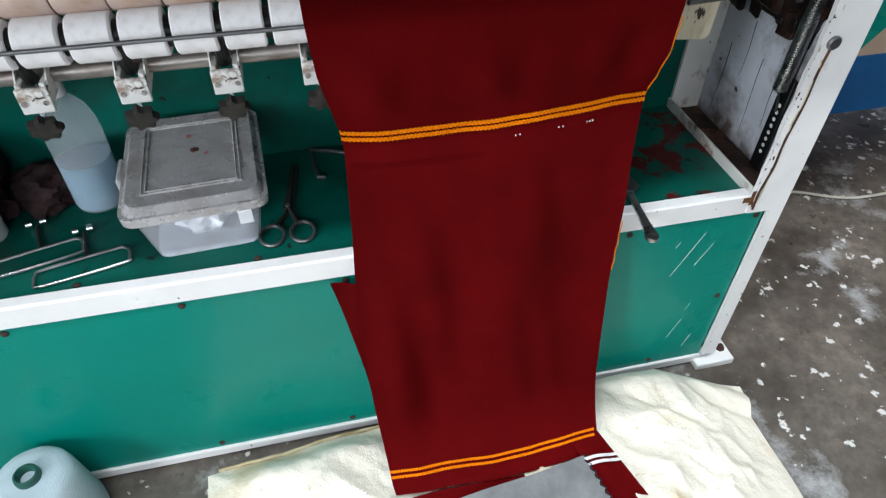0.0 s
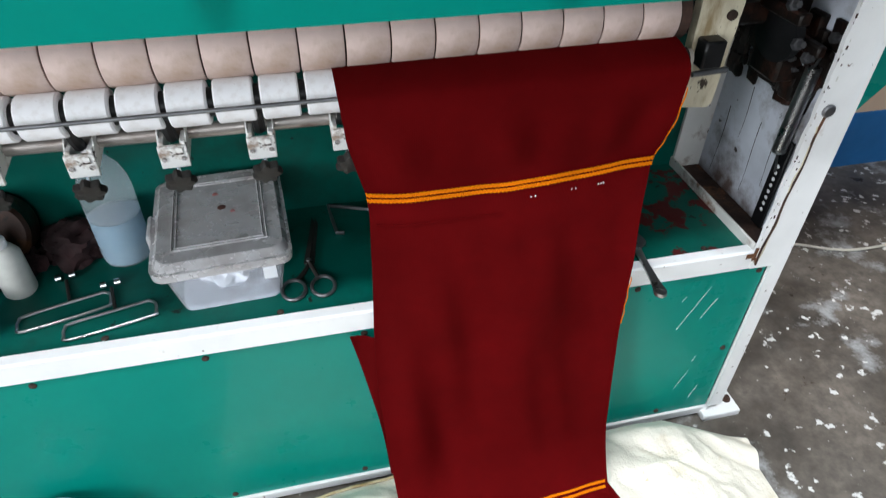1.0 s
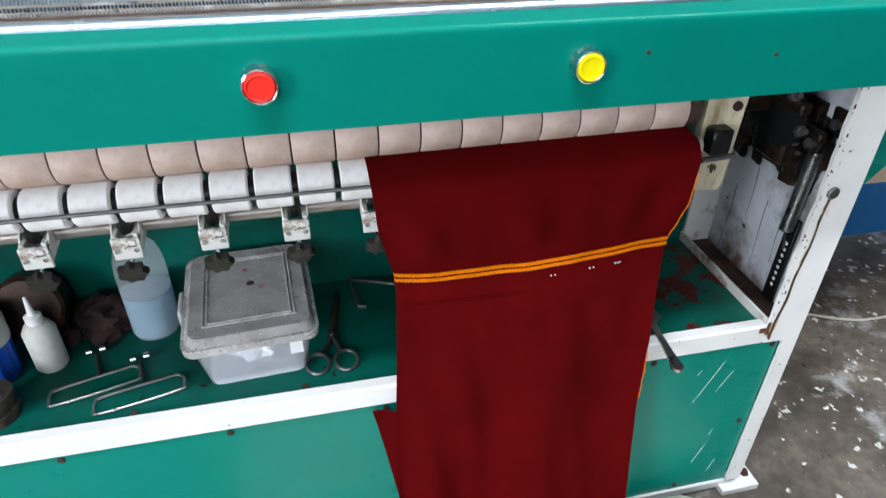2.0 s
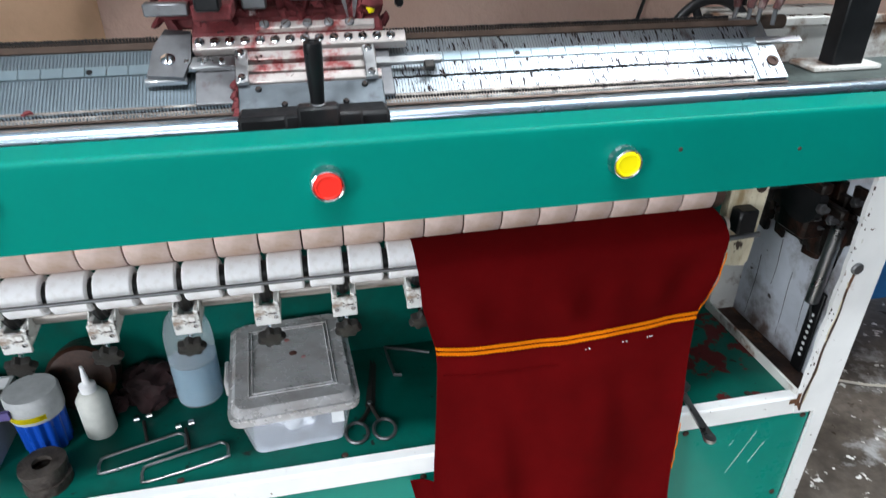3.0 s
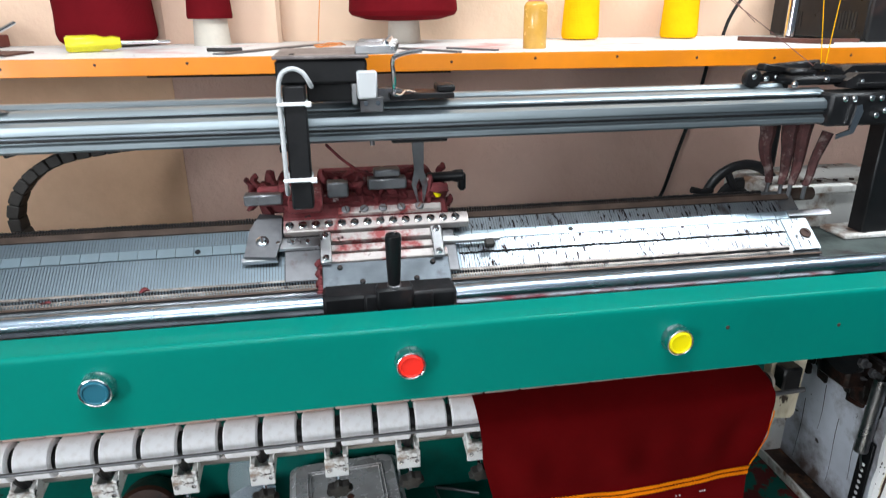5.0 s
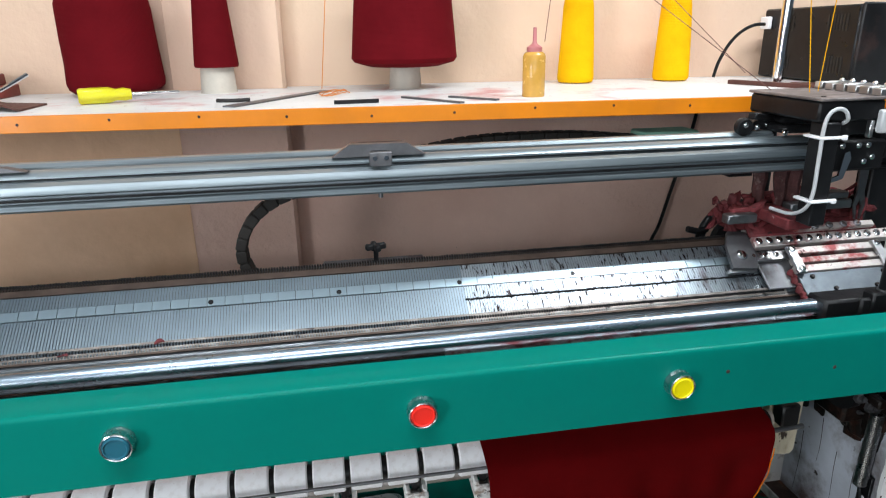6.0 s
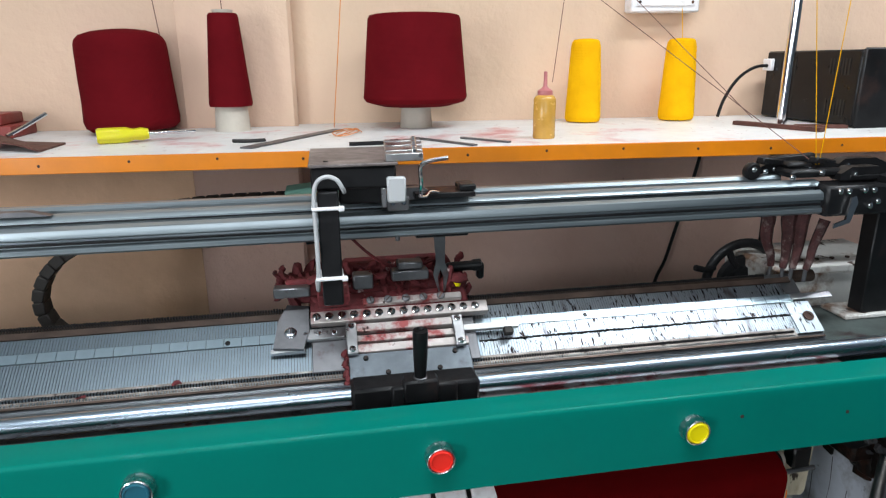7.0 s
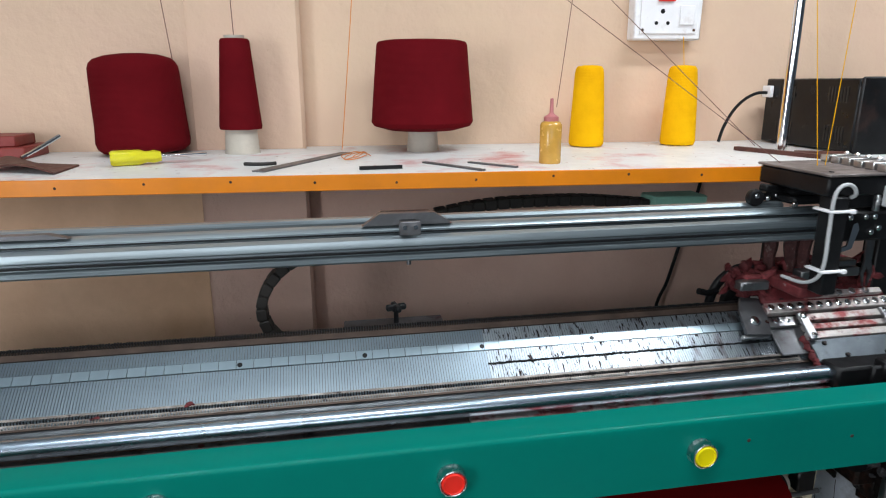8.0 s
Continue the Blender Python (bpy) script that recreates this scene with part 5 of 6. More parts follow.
stripe(0.6395, 0.6375, 0.0012, 0.02, 0.45, M_MAROON, "seam", "raised seam line")
for u in (0.55, 0.565, 0.70, 0.715, 0.80, 0.81, 0.82):
    stripe(0.659, 0.6575, 0.0010, u, u + 0.0035, M_WHITE_KNIT, "stitch", "small pale stitches")
for za, zb in ((0.79, 0.69), (0.475, 0.38)):
    edge = [cloth_point(1.0, w_of(za) + (w_of(zb) - w_of(za)) * k / 20) + Vector((0.001 + 0.001 * math.sin(k * 0.9), -0.001, 0)) for k in range(21)]
    part("edge_thread", new_pipe(edge, 0.0009, 5), M_ORANGE_KNIT, cloth, "orange thread along the edge")
flap = sheet(lambda u, v: Vector((0.088 + 0.020 * math.sin(1.9 * v) + 0.028 * v * (1 - u * 0.3) + u * 0.06, 0.140 + 0.004 * math.sin(8 * v + 5 * u) - 0.085 * max(0, v - 0.55) ** 1.6, 0.428 - 0.018 * u - 0.36 * v)), 10, 30, 0.002)
part("back_layer", flap, M_MAROON, cloth, "maroon rear layer with a turned corner")
# lower folds of the cloth on the sack
lower = sheet(lambda u, v: Vector((0.17 + 0.36 * u + 0.015 * v, -0.032 - 0.10 * v, 0.060 - 0.022 * v + 0.004 * math.sin(u * 9 + v * 3))), 30, 14, 0.002)
part("lower_fold", lower, M_MAROON, cloth, "maroon lower fold of the cloth")
tail = sheet(lambda u, v: Vector((0.455 + 0.062 * u + 0.06 * v, 0.016 - 0.166 * v, 0.078 - 0.025 * v + 0.004 * math.sin(u * 5))), 10, 20, 0.002)
part("tail_end", tail, M_MAROON, cloth, "maroon tail end of the cloth")
for v0 in (0.30, 0.36):
    st = sheet(lambda u, v: Vector((0.455 + 0.062 * u + 0.06 * (v0 + 0.03 * v), 0.01 - 0.16 * (v0 + 0.03 * v), 0.0905 - 0.035 * (v0 + 0.045 * v) + 0.004 * math.sin(u * 5))), 10, 2, 0.001)
    part("tail_stripe", st, M_WHITE_KNIT, cloth, "white knitted stripe")
rag = sheet(lambda u, v: Vector((0.22 + 0.255 * u + 0.03 * v, -0.062 - 0.14 * v + 0.03 * u, 0.076 - 0.012 * v + 0.003 * math.sin(7 * u + 3 * v))), 24, 16, 0.003)
rag_t = thing("grey_rag", (0.36, -0.1, 0.06), "grey felted cloth lying on the sack", "rag")
part("rag_sheet", rag, M_GREY_KNIT, rag_t)
fray = [Vector((0.475 + 0.03 * v + 0.003 * math.sin(v * 60), -0.032 - 0.14 * v, 0.0785 - 0.012 * v)) for v in (k / 40 for k in range(41))]
part("frayed_edge", new_pipe(fray, 0.002, 5), M_DARKRAG, rag_t, "frayed dark edge")

# ---- on the floor ----


def sack_point(u, v):
    x = -0.18 + 1.03 * u
    y = -0.60 + 0.735 * v
    edge = min(u, 1 - u, v, 1 - v)
    right = 0.09 * max(0, v - 0.8) * 5 * max(0, u - 0.85) * 6
    left = 0.035 * max(0, 0.4 - u) * 2.5 * v
    z = 0.012 + 0.034 * min(1, edge * 7) + 0.022 * noise.noise(Vector((x * 5, y * 5, 0.3))) * min(1, edge * 9) + 0.008 * noise.noise(Vector((x * 17, y * 17, 4.3))) * min(1, edge * 14)
    z += 0.030 * math.exp(-((x - 0.66) / 0.10) ** 2 - ((y - 0.10) / 0.035) ** 2) + 0.024 * math.exp(-((x - 0.0) / 0.12) ** 2 - ((y - 0.09) / 0.03) ** 2)
    z += 0.012 * abs(math.sin(x * 22 + y * 30)) * math.exp(-((y - 0.06) / 0.07) ** 2)
    z += 0.014 * (1 - abs(noise.noise(Vector((x * 4 + y * 2, y * 4 - x * 2, 9.0)))) * 2.4) ** 3 * min(1, edge * 12) * 0.6
    z += 0.018 * max(0, (v - 0.82) / 0.18)
    for f, amp in ((11, 0.007), (23, 0.004)):
        ridge = 1 - abs(noise.noise(Vector((x * f + y * f * 0.6, y * f * 0.7, f)))) * 3.0
        z += amp * max(0.0, ridge) ** 2 * min(1, edge * 14)
    return Vector((x + 0.012 * noise.noise(Vector((y * 6, 1, 0))), y - left - right + 0.02 * noise.noise(Vector((x * 5, 7, 0))), max(z, 0.006)))


sack = thing("woven_sack", (0.33, -0.2, 0.0), "cream woven plastic sack spread on the floor", "sack")
part("sack_body", sheet(sack_point, 200, 140, 0.005), M_SACK, sack, "creased cream woven plastic")
hem = [sack_point(0.02 + 0.44 * k / 40, 1.0) + Vector((0, 0.002, 0.003 + 0.001 * math.sin(k * 1.7))) for k in range(41)]
part("hem", new_pipe(hem, 0.0028, 8), M_HEM, sack, "brown-stained rolled hem")
cone = thing("yarn_cone", (-0.415, 0.085, 0.0), "large pale blue yarn cone standing on the floor", "yarn cone")
part("yarn", new_turn([(0.058, 0.0), (0.071, 0.01), (0.073, 0.03), (0.064, 0.135), (0.061, 0.150), (0.055, 0.157), (0.040, 0.161), (0.016, 0.160)], (-0.415, 0.085, 0.0), seg=48, wob=0.02), M_PALE_YARN, cone)
part("core", new_turn([(0.0185, 0.15), (0.0195, 0.166), (0.018, 0.173), (0.015, 0.174), (0.0125, 0.170), (0.0105, 0.15), (0.0095, 0.06), (0.0, 0.06)], (-0.415, 0.085, 0.0), seg=24, cap=False), M_GREENCORE, cone, "green plastic core")
solo("floor_cord", new_pipe([(0.93, 0.60, 0.006), (1.20, 0.625, 0.006), (1.36, 0.62, 0.006), (1.47, 0.572, 0.006), (1.58, 0.555, 0.006), (1.9, 0.57, 0.006)], 0.004, 8, 8), M_CORD, "off-white cord lying on the concrete", "cord")

# ---- on the tool shelf ----
SZ = 0.458
before_tools = set(scene.objects)
water = thing("water_bottle", (-0.262, 0.425, SZ), "translucent bluish plastic bottle half full of water", "bottle")
prof = [(0.030, 0.0), (0.039, 0.004), (0.041, 0.012), (0.041, 0.030), (0.0398, 0.033), (0.0398, 0.036), (0.041, 0.039), (0.041, 0.125), (0.039, 0.145), (0.032, 0.166), (0.021, 0.181), (0.013, 0.189), (0.013, 0.205)]
part("bottle_body", new_turn(prof, (-0.262, 0.425, SZ), seg=32), M_CLEAR, water).visible_shadow = False
part("water_fill", new_turn([(0.028, 0.003), (0.037, 0.006), (0.0385, 0.02), (0.0385, 0.085), (0.0, 0.086)], (-0.262, 0.425, SZ), seg=32, cap=False), M_WATER, water, "clear water")
part("water_line", new_turn([(0.0, 0.0862), (0.0385, 0.0862), (0.0385, 0.0872), (0.0, 0.0874)], (-0.262, 0.425, SZ), seg=32, cap=False), M_CLEAR, water, "clear water surface")
part("cap", new_turn([(0.0145, 0.190), (0.0145, 0.206), (0.012, 0.208)], (-0.262, 0.425, SZ), seg=20), M_PLASTIC, water, "white screw cap")


def storage_box():
    t = thing("storage_box", (-0.095, 0.36, SZ), "hazy plastic storage box with a stained clip-on lid", "box")
    cx, cy = -0.088, 0.358
    rot = Matrix.Translation((cx, cy, SZ)) @ Matrix.Rotation(radians(3), 4, "Z")

    def tray(bm, wb, wt, db, dt, z0, z1, n=5, r=0.02):
        rings = []
        for w, dd, z in ((wb, db, z0), (wt, dt, z1)):
            ring = []
            for sx, sy, a0 in ((1, 1, 0), (-1, 1, 90), (-1, -1, 180), (1, -1, 270)):
                for k in range(n + 1):
                    a = radians(a0 + 90 * k / n)
                    ring.append(bm.verts.new(rot @ Vector((sx * (w - r) + r * math.cos(a), sy * (dd - r) + r * math.sin(a), z))))
            rings.append(ring)
        m = len(rings[0])
        for i in range(m):
            bm.faces.new((rings[0][i], rings[0][(i + 1) % m], rings[1][(i + 1) % m], rings[1][i]))
        return rings
    bm = bmesh.new()
    rs = tray(bm, 0.078, 0.094, 0.098, 0.116, 0.001, 0.092)
    bm.faces.new(rs[0][::-1])
    bmesh.ops.solidify(bm, geom=bm.faces[:], thickness=0.002)
    part("box_body", bm, M_BOXBODY, t, "hazy clear box body").visible_shadow = False
    bm = bmesh.new()
    r1 = tray(bm, 0.103, 0.104, 0.126, 0.127, 0.084, 0.098)
    bm.faces.new(r1[0][::-1]), bm.faces.new(r1[1])
    lid = part("lid", bm, M_HAZE, t, "scuffed translucent lid with red stains")
    bm = bmesh.new()
    r2 = tray(bm, 0.099, 0.092, 0.122, 0.114, 0.098, 0.109)
    bm.faces.new(r2[1]), bm.faces.new(r2[0][::-1])
    part("lid_step", bm, M_HAZE, lid)
    for k, w in ((0, 0.070), (1, 0.064)):
        bm = bmesh.new()
        pts = [rot @ Vector((sx * w, sy * (w + 0.018), 0.1095)) for sx, sy in ((1, 1), (-1, 1), (-1, -1), (1, -1), (1, 1))]
        pipe(bm, pts, 0.0016, 6)
        part("lid_ridge", bm, M_HAZE, lid)
    for dx, dy, r in ((0.005, 0.01, 0.007), (0.022, -0.004, 0.004), (-0.004, 0.05, 0.005)):
        part("stain", new_turn([(r, 0), (r * 0.9, 0.0003)], rot @ Vector((dx, dy, 0.109)), seg=14, wob=0.3), M_PINKCAP if r < 0.0065 else M_LEATHER, lid)
    part("clip", box(bmesh.new(), -0.112, -0.103, -0.03, 0.03, 0.070, 0.100, 0.003, rot), M_HAZE, t)
    bag = bmesh.new()
    bmesh.ops.create_icosphere(bag, subdivisions=3, radius=1.0)
    for v in bag.verts:
        v.co *= 1 + 0.35 * noise.noise(v.co * 2.2)
        v.co = rot @ Vector((v.co.x * 0.045, v.co.y * 0.05 - 0.04, 0.036 + v.co.z * 0.024))
    part("paper_bag", bag, M_PAPER, t, "crumpled white plastic bag inside", smooth=False)
    part("label_tag", box(bmesh.new(), 0.055, 0.075, -0.112, -0.109, 0.05, 0.075, 0, rot), M_PAPER, t)


storage_box()


def scissors():
    t = thing("scissors", (0.04, 0.33, SZ), "blackened steel scissors lying on the shelf", "scissors")
    z = SZ + 0.004
    for sx, nm in ((-1, 0), (1, 1)):
        cx, cy = 0.036 + sx * 0.024, 0.268
        ring = [(cx + 0.019 * math.cos(a), cy + 0.024 * math.sin(a), z) for a in (2 * math.pi * k / 24 for k in range(25))]
        bow = part("bow", new_pipe(ring, 0.0032, 8), M_DULL, t, "steel finger ring")
        part("shank", new_pipe([(cx - sx * 0.006, cy + 0.022, z), (0.040 + sx * 0.008, 0.310, z), (0.041, 0.332, z + nm * 0.003)], 0.0042, 8, 4), M_RUBBER, bow)
        bl = bmesh.new()
        slab(bl, [(0.036 - sx * 0.004, 0.326), (0.046 - sx * 0.004, 0.326), (0.062 - sx * 0.003, 0.44), (0.058 - sx * 0.003, 0.455), (0.049 - sx * 0.003, 0.40)], "z", z - 0.001 + nm * 0.003, z + 0.0018 + nm * 0.003)
        part("blade", bl, M_RUBBER, t, "dark blade")
    part("rivet", new_turn([(0.005, 0), (0.004, 0.003)], (0.041, 0.332, z + 0.0045), seg=12), M_DULL, t)


scissors()
solo("bent_hook", new_pipe([(0.175, 0.460, SZ + 0.004), (0.125, 0.480, SZ + 0.004), (0.088, 0.492, SZ + 0.004), (0.092, 0.45, SZ + 0.004), (0.097, 0.405, SZ + 0.004), (0.110, 0.402, SZ + 0.004)], 0.0035, 8), M_DULL, "bent grey steel rod lying on the shelf", "hook")


def wire_bracket(x, y, rz):
    t = thing("wire_bracket", (x, y, SZ), "bent bright steel wire bracket with two end screws", "bracket", "wire brackets")
    def W(a, b, c=0.004):
        r = Matrix.Rotation(rz, 4, "Z") @ Vector((a, b, 0))
        return (x + r.x, y + r.y, SZ + c)
    part("wire_loop", new_pipe([W(0.058, 0.026), W(-0.050, 0.020), W(-0.064, 0.012), W(-0.066, -0.004), W(-0.055, -0.016), W(0.056, -0.012), W(0.066, -0.004), W(0.067, 0.016), W(0.058, 0.026)], 0.0024, 8, 5), M_STEEL, t)
    part("stem", new_pipe([W(0.008, 0.024), W(0.005, 0.082)], 0.0028, 8), M_RUBBER, t, "dark stem")
    for s in (-1, 1):
        part("end_screw", new_turn([(0.0062, 0), (0.0062, 0.009), (0.004, 0.010)], W(0.005 + s * 0.006, 0.088, 0.007), (s * math.cos(rz), s * math.sin(rz), 0), 14), M_CHROME, t)


wire_bracket(-0.340, 0.290, radians(13))
wire_bracket(-0.268, 0.256, radians(11))


def blue_jar():
    x, y = -0.500, 0.355
    t = thing("blue_jar", (x, y, SZ), "ribbed blue plastic jar with a dusty grey lid", "jar")
    bm = bmesh.new()
    rings = []
    for r, h in ((0.030, 0.0), (0.034, 0.004), (0.036, 0.070)):
        rings.append([bm.verts.new((x + r * (1 + 0.06 * math.cos(14 * a)) * math.cos(a), y + r * (1 + 0.06 * math.cos(14 * a)) * math.sin(a), SZ + h)) for a in (2 * math.pi * i / 112 for i in range(112))])
    for a, b in zip(rings, rings[1:]):
        for i in range(112):
            bm.faces.new((a[i], a[(i + 1) % 112], b[(i + 1) % 112], b[i]))
    bm.faces.new(rings[0]), bm.faces.new(rings[-1])
    part("jar_body", bm, M_BLUE, t)
    lid = part("lid", new_turn([(0.040, 0.070), (0.041, 0.074), (0.041, 0.108), (0.038, 0.113), (0.0, 0.114)], (x, y, SZ), seg=36, cap=False), M_GREY_LID, t, "dusty grey lid")
    lab = [(0.0413 * math.cos(a), 0.0413 * math.sin(a)) for a in (radians(-140 + 8 * k) for k in range(12))]
    bm = bmesh.new()
    a_ = [bm.verts.new((x + p, y + q, SZ + 0.076)) for p, q in lab]
    b_ = [bm.verts.new((x + p, y + q, SZ + 0.086)) for p, q in lab]
    for i in range(11):
        bm.faces.new((a_[i], a_[i + 1], b_[i + 1], b_[i]))
    bmesh.ops.solidify(bm, geom=bm.faces[:], thickness=-0.0004)
    part("label_band", bm, M_YELLOW, lid, "yellow label band")
    part("label_patch", new_box(x - 0.040, x - 0.022, y - 0.0405, y - 0.034, SZ + 0.088, SZ + 0.102, 0, Matrix.Identity(4)), mat("violet_label", (0.13, 0.10, 0.28), 0.5), lid, "violet label patch")


blue_jar()
glue = thing("glue_bottle", (-0.420, 0.365, SZ), "white plastic glue bottle with a pointed nozzle", "bottle")
part("bottle_body", new_turn([(0.022, 0), (0.025, 0.004), (0.025, 0.072), (0.018, 0.084), (0.011, 0.088)], (-0.420, 0.365, SZ), seg=28), M_GLUE, glue)
part("nozzle", new_turn([(0.013, 0.088), (0.013, 0.100), (0.006, 0.104), (0.0025, 0.135), (0.0, 0.136)], (-0.420, 0.365, SZ), seg=18, cap=False), M_PLASTIC, glue, "white pointed nozzle")
gears = thing("gear_stack", (-0.475, 0.262, SZ), "stack of dark oily metal rings", "machine part")
for k, (r, h) in enumerate(((0.034, 0.016), (0.030, 0.014), (0.034, 0.013))):
    z0 = SZ + (0, 0.0162, 0.0304)[k]
    part("ring", new_turn([(0.014, 0), (r, 0), (r * 1.02, 0.003), (r, h), (0.014, h), (0.013, h / 2)], (-0.475, 0.262, z0), seg=26, wob=0.05, cap=False), M_GEARGRIME, gears)
pot = thing("brown_tin", (-0.455, 0.465, SZ), "burnt brown round tin lying at the back of the shelf", "tin")
part("tin_body", new_turn([(0.050, 0), (0.056, 0.006), (0.056, 0.060), (0.050, 0.066), (0.020, 0.069), (0.0, 0.069)], (-0.455, 0.475, SZ + 0.055), (0.1, -1, 0.35), 34, cap=False), M_BROWNPOT, pot)


def lump(name, c, size, material, label, category, seed, sub=3, amt=0.4):
    bm = bmesh.new()
    bmesh.ops.create_icosphere(bm, subdivisions=sub, radius=1.0)
    for v in bm.verts:
        v.co *= 1 + amt * noise.noise(v.co * 1.9 + Vector((seed, 0, 0))) + 0.18 * noise.noise(v.co * 6 + Vector((0, seed, 0)))
        v.co.z = max(v.co.z, -0.55)
        v.co = Vector((c[0] + v.co.x * size[0], c[1] + v.co.y * size[1], c[2] + (v.co.z + 0.55) * size[2]))
    return solo(name, bm, material, label, category)


lump("dark_rag", (-0.352, 0.44, SZ), (0.055, 0.042, 0.040), M_DARKRAG, "crumpled dark red oily rag", "rag", 3.0, 4)
lump("dark_rag", (-0.425, 0.415, SZ), (0.035, 0.03, 0.03), M_DARKRAG, "crumpled dark oily rag behind the bottle", "rag", 8.0, 4)
tray_t = thing("grey_tray", (-0.62, 0.38, SZ), "grey plastic tray with dark contents", "tray")
tb = bmesh.new()
for a in ((-0.70, -0.565, 0.30, 0.305), (-0.70, -0.565, 0.445, 0.45), (-0.70, -0.695, 0.305, 0.445), (-0.57, -0.565, 0.305, 0.445)):
    box(tb, *a, SZ, SZ + 0.075)
box(tb, -0.695, -0.57, 0.305, 0.445, SZ, SZ + 0.005)
part("tray_body", tb, M_GREY_LID, tray_t)
part("dark_lump", new_box(-0.694, -0.571, 0.306, 0.444, SZ + 0.006, SZ + 0.055, 0.004), M_RUBBER, tray_t, "dark oily lump")


def wrench():
    t = thing("adjustable_wrench", (0.61, 0.19, SZ), "steel adjustable wrench lying over the shelf edge", "wrench")
    z = SZ + 0.0055
    d = Vector((0.605 - 0.612, 0.128 - 0.245, 0)).normalized()
    p0, p1 = Vector((0.612, 0.245, z + 0.003)), Vector((0.598, 0.124, z + 0.003))
    bm = bmesh.new()
    s = Vector((-d.y, d.x, 0))
    ws = ((0, 0.007), (0.3, 0.0055), (0.75, 0.0075), (0.95, 0.011), (1.0, 0.008))
    tops, bots = [], []
    for f, w in ws:
        c = p0.lerp(p1, f)
        tops.append((bm.verts.new(c + s * w + Vector((0, 0, 0.003))), bm.verts.new(c - s * w + Vector((0, 0, 0.003)))))
        bots.append((bm.verts.new(c + s * w - Vector((0, 0, 0.003))), bm.verts.new(c - s * w - Vector((0, 0, 0.003)))))
    for i in range(len(ws) - 1):
        bm.faces.new((tops[i][0], tops[i + 1][0], tops[i + 1][1], tops[i][1]))
        bm.faces.new((bots[i][0], bots[i][1], bots[i + 1][1], bots[i + 1][0]))
        bm.faces.new((tops[i][0], bots[i][0], bots[i + 1][0], tops[i + 1][0]))
        bm.faces.new((tops[i][1], tops[i + 1][1], bots[i + 1][1], bots[i][1]))
    for i in (0, -1):
        bm.faces.new((tops[i][0], tops[i][1], bots[i][1], bots[i][0]))
    bmesh.ops.bevel(bm, geom=bm.edges[:], offset=0.0012, segments=2, affect="EDGES")
    part("shank", bm, M_STEEL, t)
    part("end_ring", new_turn([(0.010, 0), (0.011, 0.002), (0.010, 0.007), (0.0045, 0.007), (0.0045, 0.0)], p1 + Vector((0, 0.005, -0.0035)), seg=20), M_STEEL, t)
    jaw = bmesh.new()
    slab(jaw, [(0.592, 0.243), (0.618, 0.240), (0.634, 0.252), (0.633, 0.268), (0.620, 0.262), (0.606, 0.262), (0.603, 0.282), (0.592, 0.275)], "z", z, z + 0.007)
    part("fixed_jaw", jaw, M_DULL, t)
    part("thumb_wheel", new_turn([(0.004, 0), (0.0045, 0.001), (0.0045, 0.009), (0.004, 0.010)], (0.606, 0.252, z + 0.004), (1, 0, 0), 14), M_RUBBER, t)
    jaw = bmesh.new()
    slab(jaw, [(0.622, 0.263), (0.634, 0.269), (0.628, 0.286), (0.619, 0.284)], "z", z + 0.001, z + 0.006)
    part("moving_jaw", jaw, M_DULL, t)


wrench()
solo("steel_pin", new_pipe([(0.62, 0.47, SZ + 0.003), (0.70, 0.495, SZ + 0.003)], 0.003, 8), M_CHROME, "thin bright steel pin on the shelf", "pin")



def draw_in(ob):
    """The tools stand a little closer together and nearer the shelf's front."""
    k = 0.9457
    ob.location.x, ob.location.y = 0.0633 + (ob.location.x - 0.0633) * k, -0.538 + (ob.location.y + 0.538) * k
    for o in (ob, *ob.children_recursive):
        if o.data and not o.data.get("drawn_in"):
            o.data.transform(Matrix.Diagonal((k, k, 1, 1)))
            o.data["drawn_in"] = 1


for ob in [o for o in scene.objects if o not in before_tools and o.parent is None]:
    draw_in(ob)

# ---- wall shelf and what stands on it ----
WZ = 1.285
wshelf = thing("wall_shelf", (0.0, 0.6, WZ - 0.03), "white laminate shelf with an orange edge band", "shelf")
part("board", askew(new_box(-1.3, 1.7, 0.383, 0.79, WZ - 0.022, WZ)), M_SHELF, wshelf, "white laminate board dusted with red lint")
part("board_back", askew(new_box(-0.155, 1.7, 0.79, 0.834, WZ - 0.022, WZ)), M_SHELF, wshelf)
eb = part("edge_band", askew(new_box(-1.3, 1.7, 0.378, 0.383, WZ - 0.0235, WZ + 0.0005, 0.0006)), M_EDGE, wshelf, "orange plastic edge band")
for k in range(13):
    xx = -0.75 + 0.123 * k
    part("tack", new_turn([(0.0022, 0), (0.0016, 0.001)], (xx, 0.378 + SLEW * xx, WZ - 0.010 + 0.003 * math.sin(k * 5)), (0, -1, 0), 8), M_GRIME, eb)

part("batten", askew(new_box(-0.345, 0.13, 0.49, 0.52, WZ - 0.0365, WZ - 0.0225, 0.001)), M_BLACK, wshelf, "black batten under the board")


def spool(name, x, y, prof, material, label, core=None, core_mat=M_CARD, tilt=(0, 0, 1), group="", wide=1.0):
    t = thing(name, (x, y, WZ), label, "yarn cone", group)
    part("yarn", new_turn([(r * wide, h) for r, h in prof], (x, y, WZ), tilt, 72, wob=0.022, cap=False), material, t)
    if core:
        part("core", new_turn(core, (x, y, WZ), tilt, 28, cap=False), core_mat, t, "pale paper cone core")
    return t


